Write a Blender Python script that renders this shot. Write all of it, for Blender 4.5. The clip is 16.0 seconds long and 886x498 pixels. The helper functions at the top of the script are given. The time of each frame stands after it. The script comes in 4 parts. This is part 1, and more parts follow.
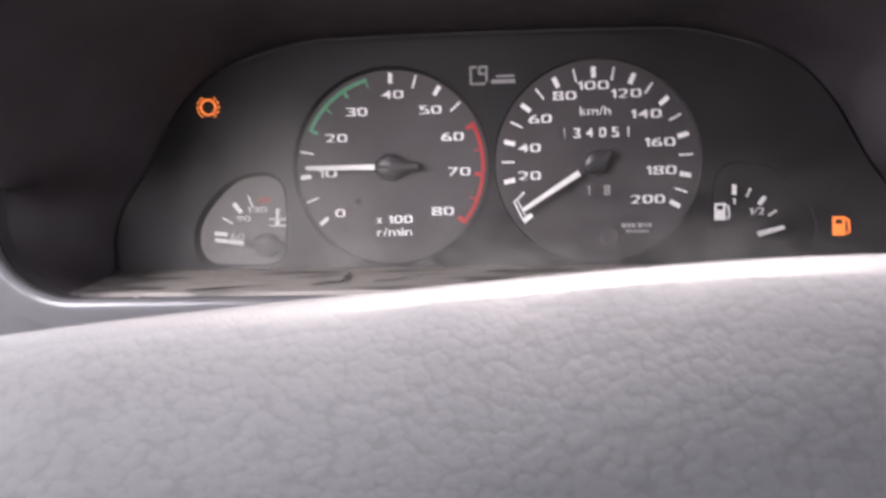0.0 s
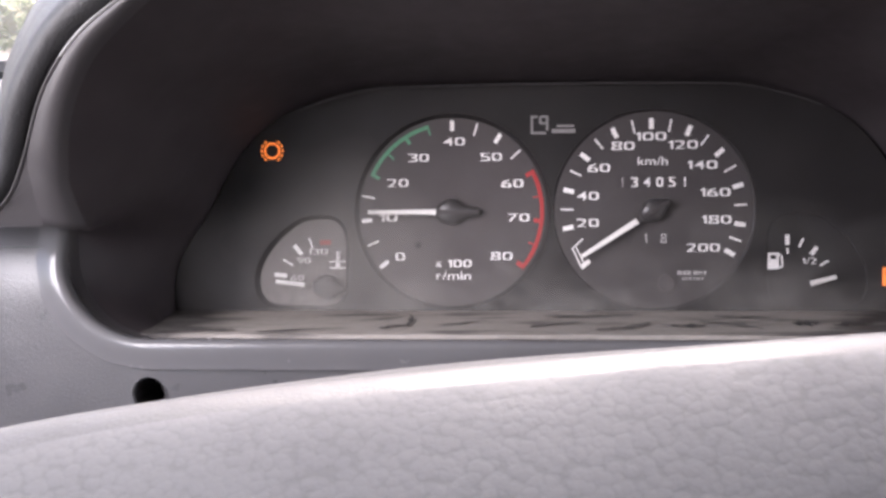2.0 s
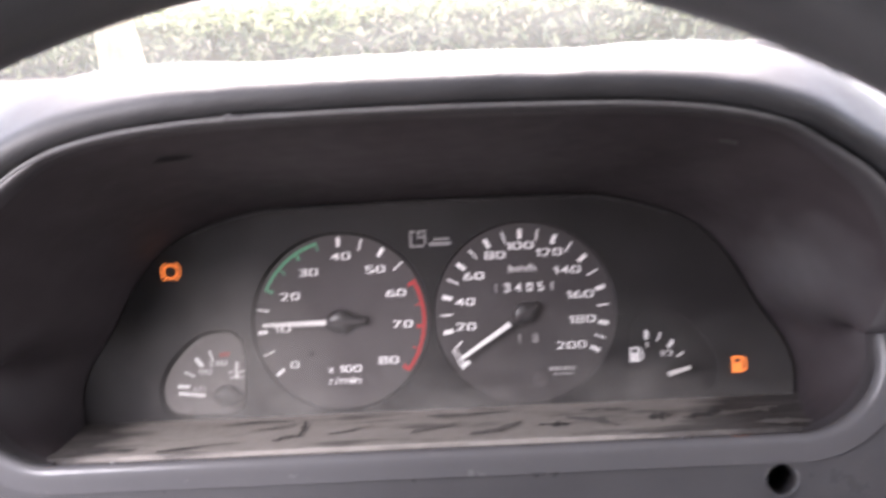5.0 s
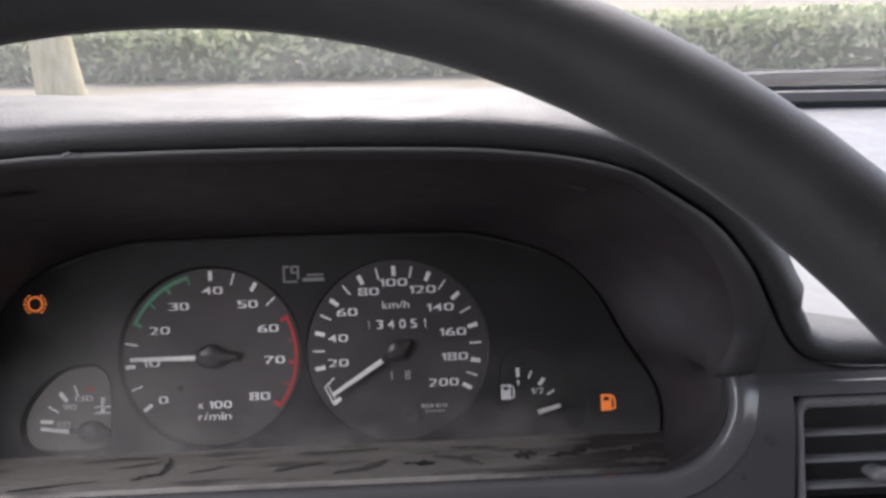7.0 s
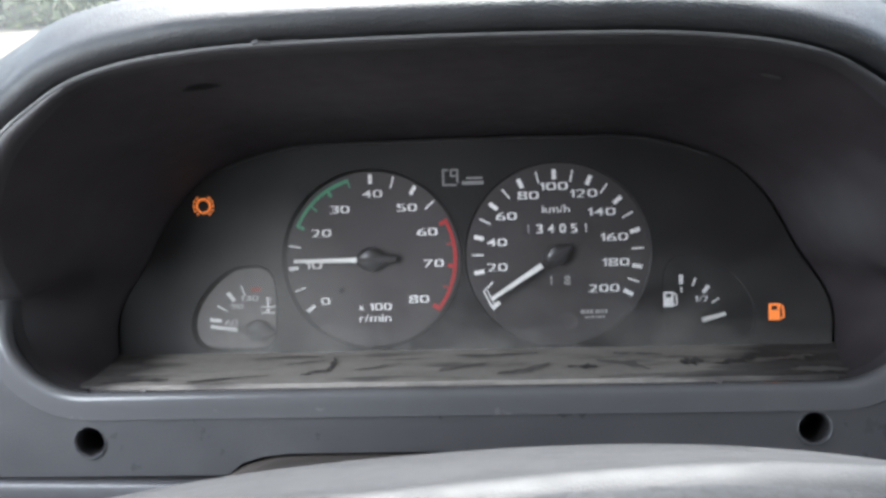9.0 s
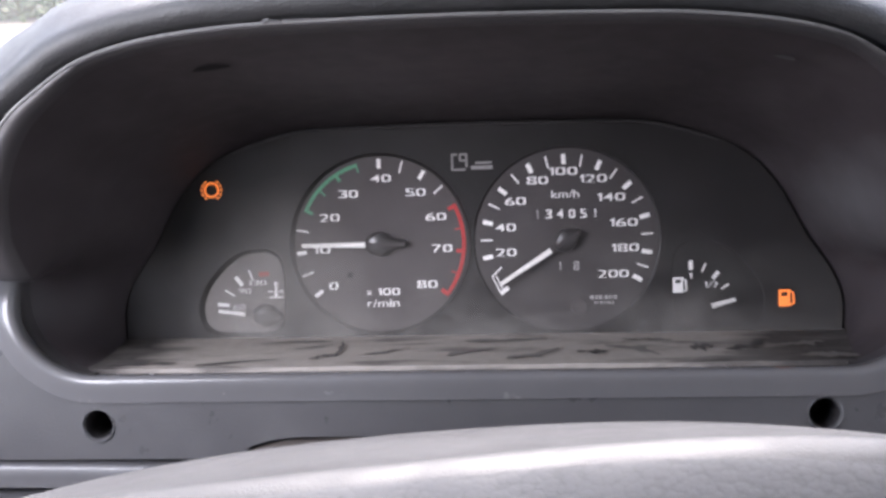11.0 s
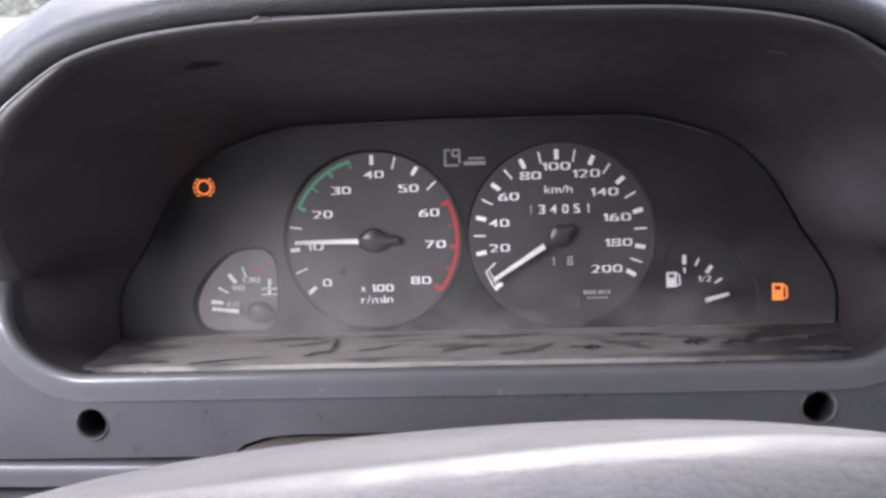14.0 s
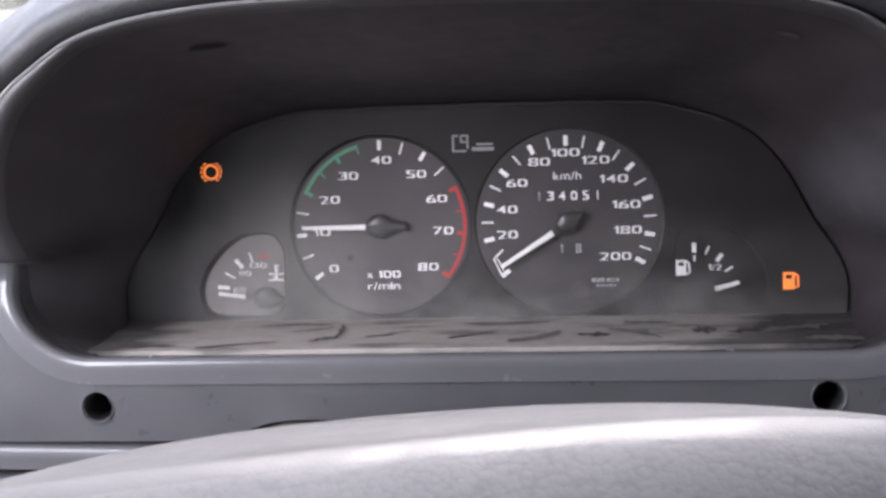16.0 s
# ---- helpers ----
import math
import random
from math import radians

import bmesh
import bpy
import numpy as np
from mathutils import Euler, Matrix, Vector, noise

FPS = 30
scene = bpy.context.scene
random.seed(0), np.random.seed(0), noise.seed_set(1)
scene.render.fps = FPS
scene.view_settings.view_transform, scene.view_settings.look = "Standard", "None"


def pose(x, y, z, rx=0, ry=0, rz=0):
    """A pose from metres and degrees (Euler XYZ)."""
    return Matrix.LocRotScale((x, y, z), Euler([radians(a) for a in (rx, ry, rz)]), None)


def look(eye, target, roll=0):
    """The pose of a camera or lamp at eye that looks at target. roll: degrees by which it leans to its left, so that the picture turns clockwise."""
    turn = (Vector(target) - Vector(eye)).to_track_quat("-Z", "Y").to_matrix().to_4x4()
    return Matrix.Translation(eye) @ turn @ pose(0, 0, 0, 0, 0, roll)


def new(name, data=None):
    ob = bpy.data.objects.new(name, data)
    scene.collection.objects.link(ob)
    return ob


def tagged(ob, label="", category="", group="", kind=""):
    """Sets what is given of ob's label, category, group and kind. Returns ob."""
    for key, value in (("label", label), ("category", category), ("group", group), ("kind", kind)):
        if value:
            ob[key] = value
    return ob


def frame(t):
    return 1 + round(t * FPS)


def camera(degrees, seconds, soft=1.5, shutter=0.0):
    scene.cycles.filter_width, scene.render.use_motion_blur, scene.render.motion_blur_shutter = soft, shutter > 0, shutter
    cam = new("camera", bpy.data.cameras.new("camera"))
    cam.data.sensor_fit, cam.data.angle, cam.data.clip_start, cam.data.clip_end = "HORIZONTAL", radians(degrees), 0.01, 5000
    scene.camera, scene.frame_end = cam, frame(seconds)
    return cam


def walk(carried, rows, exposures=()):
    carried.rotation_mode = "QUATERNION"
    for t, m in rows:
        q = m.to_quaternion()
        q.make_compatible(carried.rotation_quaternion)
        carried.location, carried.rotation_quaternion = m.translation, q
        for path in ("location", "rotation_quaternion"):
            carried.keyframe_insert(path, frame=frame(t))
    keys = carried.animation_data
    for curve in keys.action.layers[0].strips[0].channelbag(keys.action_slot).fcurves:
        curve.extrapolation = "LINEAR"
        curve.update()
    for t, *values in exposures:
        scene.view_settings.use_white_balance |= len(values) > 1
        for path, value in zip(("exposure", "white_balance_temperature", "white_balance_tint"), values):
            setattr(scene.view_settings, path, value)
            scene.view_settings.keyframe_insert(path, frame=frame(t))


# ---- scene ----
LEAN_BACK = 16.0
DASH = Matrix.Translation((0, 0, 0.95)) @ Matrix.Rotation(radians(-LEAN_BACK), 4, "X")
UNDASH = DASH.inverted()
cam = camera(53.0, 16.0, soft=3.0, shutter=0.5)
PATH = [
    (0, (0.0561, -0.4032, -0.0092), (-0.1160, 1.5847, -0.1448), -1.19),
    (0.5, (0.0523, -0.4008, -0.0147), (-0.0656, 1.5889, -0.1791), -1.33),
    (1, (0.0427, -0.4066, -0.0106), (-0.0932, 1.5842, -0.1455), 0.01),
    (1.5, (0.0347, -0.4073, -0.0005), (-0.1105, 1.5825, -0.1409), 0.95),
    (2, (0.0207, -0.4131, -0.0027), (-0.1070, 1.5818, -0.0671), -0.32),
    (2.5, (0.0326, -0.4107, -0.0088), (-0.1254, 1.5821, -0.0682), -1.80),
    (3, (0.0188, -0.4105, -0.0004), (-0.1290, 1.5830, -0.0649), -0.08),
    (3.5, (0.0224, -0.4278, 0.0049), (-0.0688, 1.5701, 0.0014), -1.23),
    (4, (0.0441, -0.4278, 0.0143), (-0.0836, 1.5679, -0.0152), -1.64),
    (4.5, (0.0448, -0.4290, 0.0194), (-0.0681, 1.5675, -0.0131), -1.80),
    (5, (0.0569, -0.4451, 0.0432), (0.0317, 1.5544, 0.0064), -2.73),
    (5.2, (0.0738, -0.4536, 0.0512), (0.0507, 1.5462, 0.0652), -3.84),
    (7.3, (0.0915, -0.4423, 0.0493), (0.2032, 1.5545, 0.0485), -1.64),
    (7.5, (0.0887, -0.4365, 0.0406), (0.0811, 1.5634, 0.0234), -2.20),
    (8, (0.0685, -0.4403, 0.0388), (-0.0746, 1.5518, -0.0661), -1.35),
    (8.5, (0.0556, -0.4392, 0.0382), (-0.0835, 1.5523, -0.0832), -1.27),
    (9, (0.0616, -0.4406, 0.0354), (-0.0623, 1.5509, -0.1004), -1.68),
    (11.5, (0.0581, -0.4396, 0.0306), (-0.0755, 1.5500, -0.1226), -1.48),
    (12, (0.0580, -0.4385, 0.0307), (-0.0808, 1.5503, -0.1282), -1.58),
    (12.5, (0.0613, -0.4383, 0.0273), (-0.0712, 1.5516, -0.1240), -1.91),
    (13, (0.0603, -0.4409, 0.0277), (-0.0744, 1.5498, -0.1114), -1.59),
    (13.5, (0.0628, -0.4384, 0.0296), (-0.0695, 1.5521, -0.1143), -1.83),
    (14, (0.0601, -0.4389, 0.0323), (-0.0632, 1.5504, -0.1328), -1.84),
    (14.5, (0.0630, -0.4388, 0.0311), (-0.0620, 1.5501, -0.1377), -1.86),
    (15, (0.0633, -0.4388, 0.0288), (-0.0717, 1.5498, -0.1360), -1.51),
    (15.5, (0.0608, -0.4360, 0.0309), (-0.0857, 1.5497, -0.1569), -1.34),
    (16, (0.0627, -0.4361, 0.0285), (-0.0907, 1.5500, -0.1503), -1.53),
]

EXPOSURES = [
    (0.0, 2.54, 6650, 21), (1.5, 2.48, 6650, 22), (3.0, 2.5, 6650, 22), (4.5, 2.4, 6650, 23), (5.0, 2.68, 6650, 23), (5.2, 2.72, 6650, 23),
    (7.3, 1.33, 6300, 13), (7.5, 1.4, 6200, 9), (8.0, 1.62, 6150, 7), (8.5, 1.82, 6120, 7), (9.0, 2.1, 6080, 7), (9.2, 2.1, 6080, 7),
    (11.3, 2.44, 6300, 19), (16.0, 2.44, 6300, 19),
]
walk(cam, [(t, DASH @ look(eye, target, roll)) for t, eye, target, roll in PATH], EXPOSURES)
# ---------------------------------------------------------------- light
world = bpy.data.worlds.new("world")
scene.world = world
world.use_nodes = True
wn = world.node_tree.nodes
sky = wn.new("ShaderNodeTexSky")
sky.sky_type, sky.sun_disc = "NISHITA", False
sky.sun_elevation, sky.sun_rotation = radians(53), radians(0)
sky.dust_density, sky.air_density = 4.0, 1.2
wn["Background"].inputs["Strength"].default_value = 0.15
world.node_tree.links.new(sky.outputs[0], wn["Background"].inputs["Color"])
sun = new("sun", bpy.data.lights.new("sun", "SUN"))
sun.data.energy, sun.data.angle, sun.data.color = 2.3, radians(30), (1.0, 0.985, 0.96)
sun.matrix_world = look((0.0, 6.5, 9.0), (0, 0, 0.9))
# stands in for the left window's sky, brought close so its light falls off
side = new("side_window_sky", bpy.data.lights.new("side_window_sky", "AREA"))
side.data.shape, side.data.size, side.data.size_y = "RECTANGLE", 0.24, 0.36
side.data.energy, side.data.color = 0.98, (0.98, 0.99, 1.0)
side.matrix_world = look((-0.318, -0.345, 1.165), (0.0, -0.16, 1.04))
# extra area lamp at the far window, added to brighten the right-hand trim
far_side = new("far_window_fill", bpy.data.lights.new("far_window_fill", "AREA"))
far_side.data.shape, far_side.data.size, far_side.data.size_y = "RECTANGLE", 0.70, 0.36
far_side.data.energy, far_side.data.color = 1.0, (0.96, 0.98, 1.0)
far_side.matrix_world = look((1.15, -0.58, 1.17), (0.2, -0.10, 0.95))


# ---------------------------------------------------------------- materials
def material(name, color, rough=0.5, metal=0.0, spec=0.5):
    m = bpy.data.materials.new(name)
    m.use_nodes = True
    b = m.node_tree.nodes["Principled BSDF"]
    b.inputs["Base Color"].default_value = (*color, 1)
    b.inputs["Roughness"].default_value = rough
    b.inputs["Metallic"].default_value = metal
    b.inputs["Specular IOR Level"].default_value = spec
    return m, m.node_tree.nodes, m.node_tree.links, b


def coords(n, l, scale=(1, 1, 1)):
    tc, mp = n.new("ShaderNodeTexCoord"), n.new("ShaderNodeMapping")
    mp.inputs["Scale"].default_value = scale
    l.new(tc.outputs["Object"], mp.inputs["Vector"])
    return mp.outputs["Vector"]


def noise_tex(n, l, vec, scale, detail=4.0, rough=0.55):
    t = n.new("ShaderNodeTexNoise")
    t.inputs["Scale"].default_value, t.inputs["Detail"].default_value, t.inputs["Roughness"].default_value = scale, detail, rough
    l.new(vec, t.inputs["Vector"])
    return t.outputs["Fac"]


def ramp(n, l, fac, stops):
    r = n.new("ShaderNodeValToRGB")
    while len(r.color_ramp.elements) < len(stops):
        r.color_ramp.elements.new(0.5)
    for e, (p, c) in zip(r.color_ramp.elements, stops):
        e.position, e.color = p, (*c, 1) if not isinstance(c, float) else (c, c, c, 1)
    l.new(fac, r.inputs["Fac"])
    return r.outputs["Color"]


def mix(n, l, fac, a, b):
    m = n.new("ShaderNodeMix")
    m.data_type = "RGBA"
    for sock, v in ((m.inputs["Factor"], fac), (m.inputs["A"], a), (m.inputs["B"], b)):
        if isinstance(v, bpy.types.NodeSocket):
            l.new(v, sock)
        else:
            sock.default_value = v if isinstance(v, float) else (*v, 1)
    return m.outputs["Result"]


def bump(n, l, b, height, strength, distance):
    k = n.new("ShaderNodeBump")
    k.inputs["Strength"].default_value, k.inputs["Distance"].default_value = strength, distance
    l.new(height, k.inputs["Height"])
    l.new(k.outputs["Normal"], b.inputs["Normal"])
    return k


def grained_plastic(name, color, light, rough, grain=2600, depth=0.0002, spec=0.5, dusty=0.0, dust=(0.2, 0.19, 0.18)):
    """Moulded plastic with a fine grain, faint scuffs and, if wanted, a film of dust."""
    m, n, l, b = material(name, color, rough, 0, spec)
    v = coords(n, l)
    big, fine = noise_tex(n, l, v, 22, 5), noise_tex(n, l, v, grain, 2)
    base = mix(n, l, ramp(n, l, big, [(0.3, 0.0), (0.75, 1.0)]), color, light)
    if dusty:
        patch = ramp(n, l, noise_tex(n, l, v, 45, 6, 0.65), [(0.38, 0.0), (0.8, dusty)])
        base = mix(n, l, patch, base, dust)
    l.new(base, b.inputs["Base Color"])
    l.new(ramp(n, l, noise_tex(n, l, v, 90, 5), [(0.3, rough - 0.07), (0.7, rough + 0.08)]), b.inputs["Roughness"])
    bump(n, l, b, fine, 0.35, depth)
    return m


def leather(name, color, light, rough, scale, depth, strength, spec=0.5):
    """Grained vinyl or leather: cells with soft creases between them."""
    m, n, l, b = material(name, color, rough, 0, spec)
    v = coords(n, l, (1, 1, 1))
    warp = n.new("ShaderNodeVectorMath")
    warp.operation = "MULTIPLY_ADD"
    t = n.new("ShaderNodeTexNoise")
    t.inputs["Scale"].default_value, t.inputs["Detail"].default_value = scale * 0.5, 3
    l.new(v, t.inputs["Vector"])
    l.new(t.outputs["Color"], warp.inputs[0])
    warp.inputs[1].default_value = (1.1 / scale,) * 3
    l.new(v, warp.inputs[2])
    cell = n.new("ShaderNodeTexVoronoi")
    cell.feature, cell.inputs["Scale"].default_value = "DISTANCE_TO_EDGE", scale
    l.new(warp.outputs[0], cell.inputs["Vector"])
    h = ramp(n, l, cell.outputs["Distance"], [(0.0, 0.0), (0.2, 0.55), (0.5, 1.0)])
    soft = noise_tex(n, l, v, scale * 0.8, 3)
    both = mix(n, l, 0.6, h, soft)
    l.new(mix(n, l, ramp(n, l, noise_tex(n, l, v, 18, 5), [(0.3, 0.0), (0.7, 1.0)]), color, light), b.inputs["Base Color"])
    l.new(ramp(n, l, noise_tex(n, l, v, 60, 4), [(0.3, rough - 0.06), (0.7, rough + 0.08)]), b.inputs["Roughness"])
    bump(n, l, b, both, strength, depth)
    return m


def soft_vinyl(name, color, light, rough):
    """Worn grained vinyl: irregular soft pebbles, drawn out slantwise, with creases between them."""
    m, n, l, b = material(name, color, rough, 0, 0.4)
    tc, mp = n.new("ShaderNodeTexCoord"), n.new("ShaderNodeMapping")
    mp.vector_type = "TEXTURE"
    mp.inputs["Rotation"].default_value = (0, radians(-35), 0)
    mp.inputs["Scale"].default_value = (1.25, 1.0, 1.0)
    l.new(tc.outputs["Object"], mp.inputs["Vector"])
    v = mp.outputs["Vector"]
    l.new(mix(n, l, ramp(n, l, noise_tex(n, l, v, 16, 5), [(0.3, 0.0), (0.7, 1.0)]), color, light), b.inputs["Base Color"])
    l.new(ramp(n, l, noise_tex(n, l, v, 70, 4), [(0.3, rough - 0.05), (0.7, rough + 0.08)]), b.inputs["Roughness"])
    warp = n.new("ShaderNodeVectorMath")
    warp.operation, warp.inputs[1].default_value = "MULTIPLY_ADD", (0.0011,) * 3
    t = n.new("ShaderNodeTexNoise")
    t.inputs["Scale"].default_value, t.inputs["Detail"].default_value = 420, 2
    l.new(v, t.inputs["Vector"])
    l.new(t.outputs["Color"], warp.inputs[0]), l.new(v, warp.inputs[2])
    relief = None
    for scale in (620, 1300):
        cell = n.new("ShaderNodeTexVoronoi")
        cell.feature, cell.inputs["Scale"].default_value = "F1", scale
        l.new(warp.outputs[0], cell.inputs["Vector"])
        pebble = ramp(n, l, cell.outputs["Distance"], [(0.0, 1.0), (0.35, 0.92), (0.58, 0.55), (0.85, 0.0)])
        pebble.node.color_ramp.interpolation = "EASE"
        relief = pebble if relief is None else mix(n, l, 0.2, relief, pebble)
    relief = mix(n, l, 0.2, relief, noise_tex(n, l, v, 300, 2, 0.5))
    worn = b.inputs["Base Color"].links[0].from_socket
    # base colour is darker in the creases between the pebbles
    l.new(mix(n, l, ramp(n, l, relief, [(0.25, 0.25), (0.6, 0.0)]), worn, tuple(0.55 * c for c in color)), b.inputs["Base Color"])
    bump(n, l, b, relief, 0.15, 0.0006)
    return m


def print_ink(name, color, rough=0.6):
    m, n, l, b = material(name, color, rough, 0, 0.3)
    v = coords(n, l)
    l.new(mix(n, l, ramp(n, l, noise_tex(n, l, v, 500, 4), [(0.35, 0.0), (0.75, 1.0)]), color, tuple(0.82 * c for c in color)), b.inputs["Base Color"])
    return m


def lit(name, color, strength):
    m, n, l, b = material(name, color, 0.5)
    b.inputs["Emission Color"].default_value, b.inputs["Emission Strength"].default_value = (*color, 1), strength
    return m


TRIM = grained_plastic("trim_plastic", (0.070, 0.0683, 0.072), (0.083, 0.0813, 0.085), 0.33, 1300, 0.0006, dusty=0.16, dust=(0.1, 0.097, 0.098))
LIP = grained_plastic("lip_plastic", (0.112, 0.1095, 0.1145), (0.128, 0.1255, 0.1305), 0.20, 1800, 0.00003)
ROLL_GREY = grained_plastic("roll_plastic", (0.036, 0.033, 0.0348), (0.046, 0.0425, 0.0448), 0.5, 1800, spec=0.5)
SHELF_GREY = grained_plastic("shelf_plastic", (0.085, 0.083, 0.087), (0.10, 0.098, 0.102), 0.33, 1800, 0.0002)
SLAT = grained_plastic("slat_plastic", (0.17, 0.167, 0.173), (0.20, 0.197, 0.203), 0.32, 1800, 0.0001)
SEAM_GREY = grained_plastic("seam_plastic", (0.17, 0.168, 0.17), (0.21, 0.208, 0.21), 0.32, 400, 0.0001)
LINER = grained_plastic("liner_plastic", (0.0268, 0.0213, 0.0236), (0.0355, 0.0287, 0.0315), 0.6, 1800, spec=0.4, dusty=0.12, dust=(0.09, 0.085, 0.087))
MASK = grained_plastic("mask_plastic", (0.0130, 0.0112, 0.0116), (0.0180, 0.0156, 0.0160), 0.6, 1800, spec=0.3, dusty=0.15, dust=(0.042, 0.0385, 0.038))
RING = grained_plastic("ring_plastic", (0.016, 0.0146, 0.0150), (0.022, 0.0203, 0.0208), 0.6, spec=0.3)
DIAL = grained_plastic("dial_black", (0.063, 0.0548, 0.0557), (0.079, 0.0694, 0.0703), 0.65, 900, spec=0.25, dusty=0.15, dust=(0.15, 0.143, 0.143))
SPEEDO_FACE = grained_plastic("speedometer_black", (0.046, 0.0403, 0.0411), (0.059, 0.0519, 0.0528), 0.65, 900, spec=0.25, dusty=0.15, dust=(0.13, 0.123, 0.123))
DIAL_SMALL = grained_plastic("dial_grey", (0.15, 0.136, 0.131), (0.175, 0.16, 0.155), 0.65, 900, spec=0.25)
CAP = grained_plastic("cap_black", (0.026, 0.0235, 0.024), (0.046, 0.0425, 0.0435), 0.36, 300, 0.0004, spec=0.6)
DRUM = grained_plastic("drum_black", (0.046, 0.0405, 0.0415), (0.057, 0.051, 0.052), 0.6, spec=0.25)
DRUM_DIM = grained_plastic("drum_dim", (0.03, 0.027, 0.028), (0.04, 0.037, 0.038), 0.6, spec=0.25)
WHITE = print_ink("white_print", (0.86, 0.83, 0.82))
GREY_PRINT = print_ink("grey_print", (0.36, 0.34, 0.34))
RED = print_ink("red_print", (0.45, 0.05, 0.05))
DIM_PRINT = print_ink("dim_print", (0.27, 0.255, 0.255))
FADED = print_ink("faded_white_print", (0.66, 0.63, 0.62))
DULL_RED = print_ink("faded_red_print", (0.33, 0.10, 0.09))
GREEN = print_ink("green_print", (0.1, 0.28, 0.17))
NEEDLE = print_ink("needle_white", (0.87, 0.84, 0.82), 0.45)
AMBER = lit("amber_lamp", (1.0, 0.25, 0.045), 0.16)
COVER = leather("hood_vinyl", (0.026, 0.026, 0.0275), (0.036, 0.036, 0.038), 0.50, 700, 0.0006, 0.6, 0.46)
DASHTOP = leather("dash_vinyl", (0.13, 0.13, 0.133), (0.16, 0.16, 0.163), 0.36, 600, 0.0003, 0.3)
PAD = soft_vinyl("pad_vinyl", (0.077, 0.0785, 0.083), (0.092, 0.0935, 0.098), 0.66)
PAD_TOP = grained_plastic("pad_top_vinyl", (0.043, 0.0435, 0.0462), (0.054, 0.0545, 0.0572), 0.52, 1500, 0.0003)
RIM = leather("rim_vinyl", (0.014, 0.014, 0.015), (0.021, 0.021, 0.022), 0.46, 1100, 0.0003, 0.3, 0.5)
RIM.node_tree.nodes["Principled BSDF"].inputs["Sheen Weight"].default_value = 0.08
SOOT = grained_plastic("soot", (0.005, 0.0045, 0.005), (0.010, 0.009, 0.010), 0.8, spec=0.2)
DARK = grained_plastic("dark_plastic", (0.016, 0.015, 0.016), (0.024, 0.022, 0.024), 0.55)
SHROUD = grained_plastic("shroud_plastic", (0.075, 0.060, 0.050), (0.10, 0.082, 0.070), 0.6, dusty=0.5, dust=(0.17, 0.14, 0.12))
STEEL, *_ = material("screw_steel", (0.25, 0.24, 0.24), 0.4, 1.0)
HEADLINING = grained_plastic("headlining_cloth", (0.40, 0.395, 0.385), (0.46, 0.455, 0.44), 0.9, 700)
CABIN = grained_plastic("cabin_cloth", (0.07, 0.068, 0.07), (0.1, 0.097, 0.1), 0.9, 700)
RUBBER = grained_plastic("rubber", (0.012, 0.012, 0.012), (0.02, 0.02, 0.02), 0.6)
PAINT = grained_plastic("white_car_paint", (0.62, 0.62, 0.61), (0.68, 0.68, 0.67), 0.3, 300, 0.00002)


def dust_material():
    """Beige dust lying all over the ledge, thinner at both ends to paint in their shade, swept into dark streaks."""
    m, n, l, b = material("dusty_ledge", (0.2, 0.185, 0.175), 0.85, 0, 0.2)
    v2 = coords(n, l)
    fine = noise_tex(n, l, v2, 220, 6, 0.7)
    streak = noise_tex(n, l, coords(n, l, (0.22, 1.0, 1.0)), 75, 6, 0.6)
    sep = n.new("ShaderNodeSeparateXYZ")
    l.new(v2, sep.inputs[0])
    far = n.new("ShaderNodeMath")
    far.operation, far.inputs[1].default_value = "SUBTRACT", 0.035
    l.new(sep.outputs["X"], far.inputs[0])
    wide = n.new("ShaderNodeMath")
    wide.operation, wide.inputs[1].default_value = "POWER", 6.0
    l.new(far.outputs[0], wide.inputs[0])
    ends = n.new("ShaderNodeMath")
    ends.operation, ends.inputs[1].default_value = "MULTIPLY_ADD", -42000.0
    l.new(wide.outputs[0], ends.inputs[0]), l.new(streak, ends.inputs[2])
    c = mix(n, l, ramp(n, l, ends.outputs[0], [(0.05, 0.0), (0.40, 1.0)]), (0.045, 0.041, 0.040), (0.33, 0.30, 0.275))
    c = mix(n, l, ramp(n, l, streak, [(0.36, 0.75), (0.48, 0.0)]), c, (0.10, 0.092, 0.088))
    c = mix(n, l, ramp(n, l, fine, [(0.3, 0.35), (0.7, 0.0)]), c, (0.15, 0.137, 0.128))
    l.new(c, b.inputs["Base Color"])
    bump(n, l, b, fine, 0.4, 0.0004)
    return m


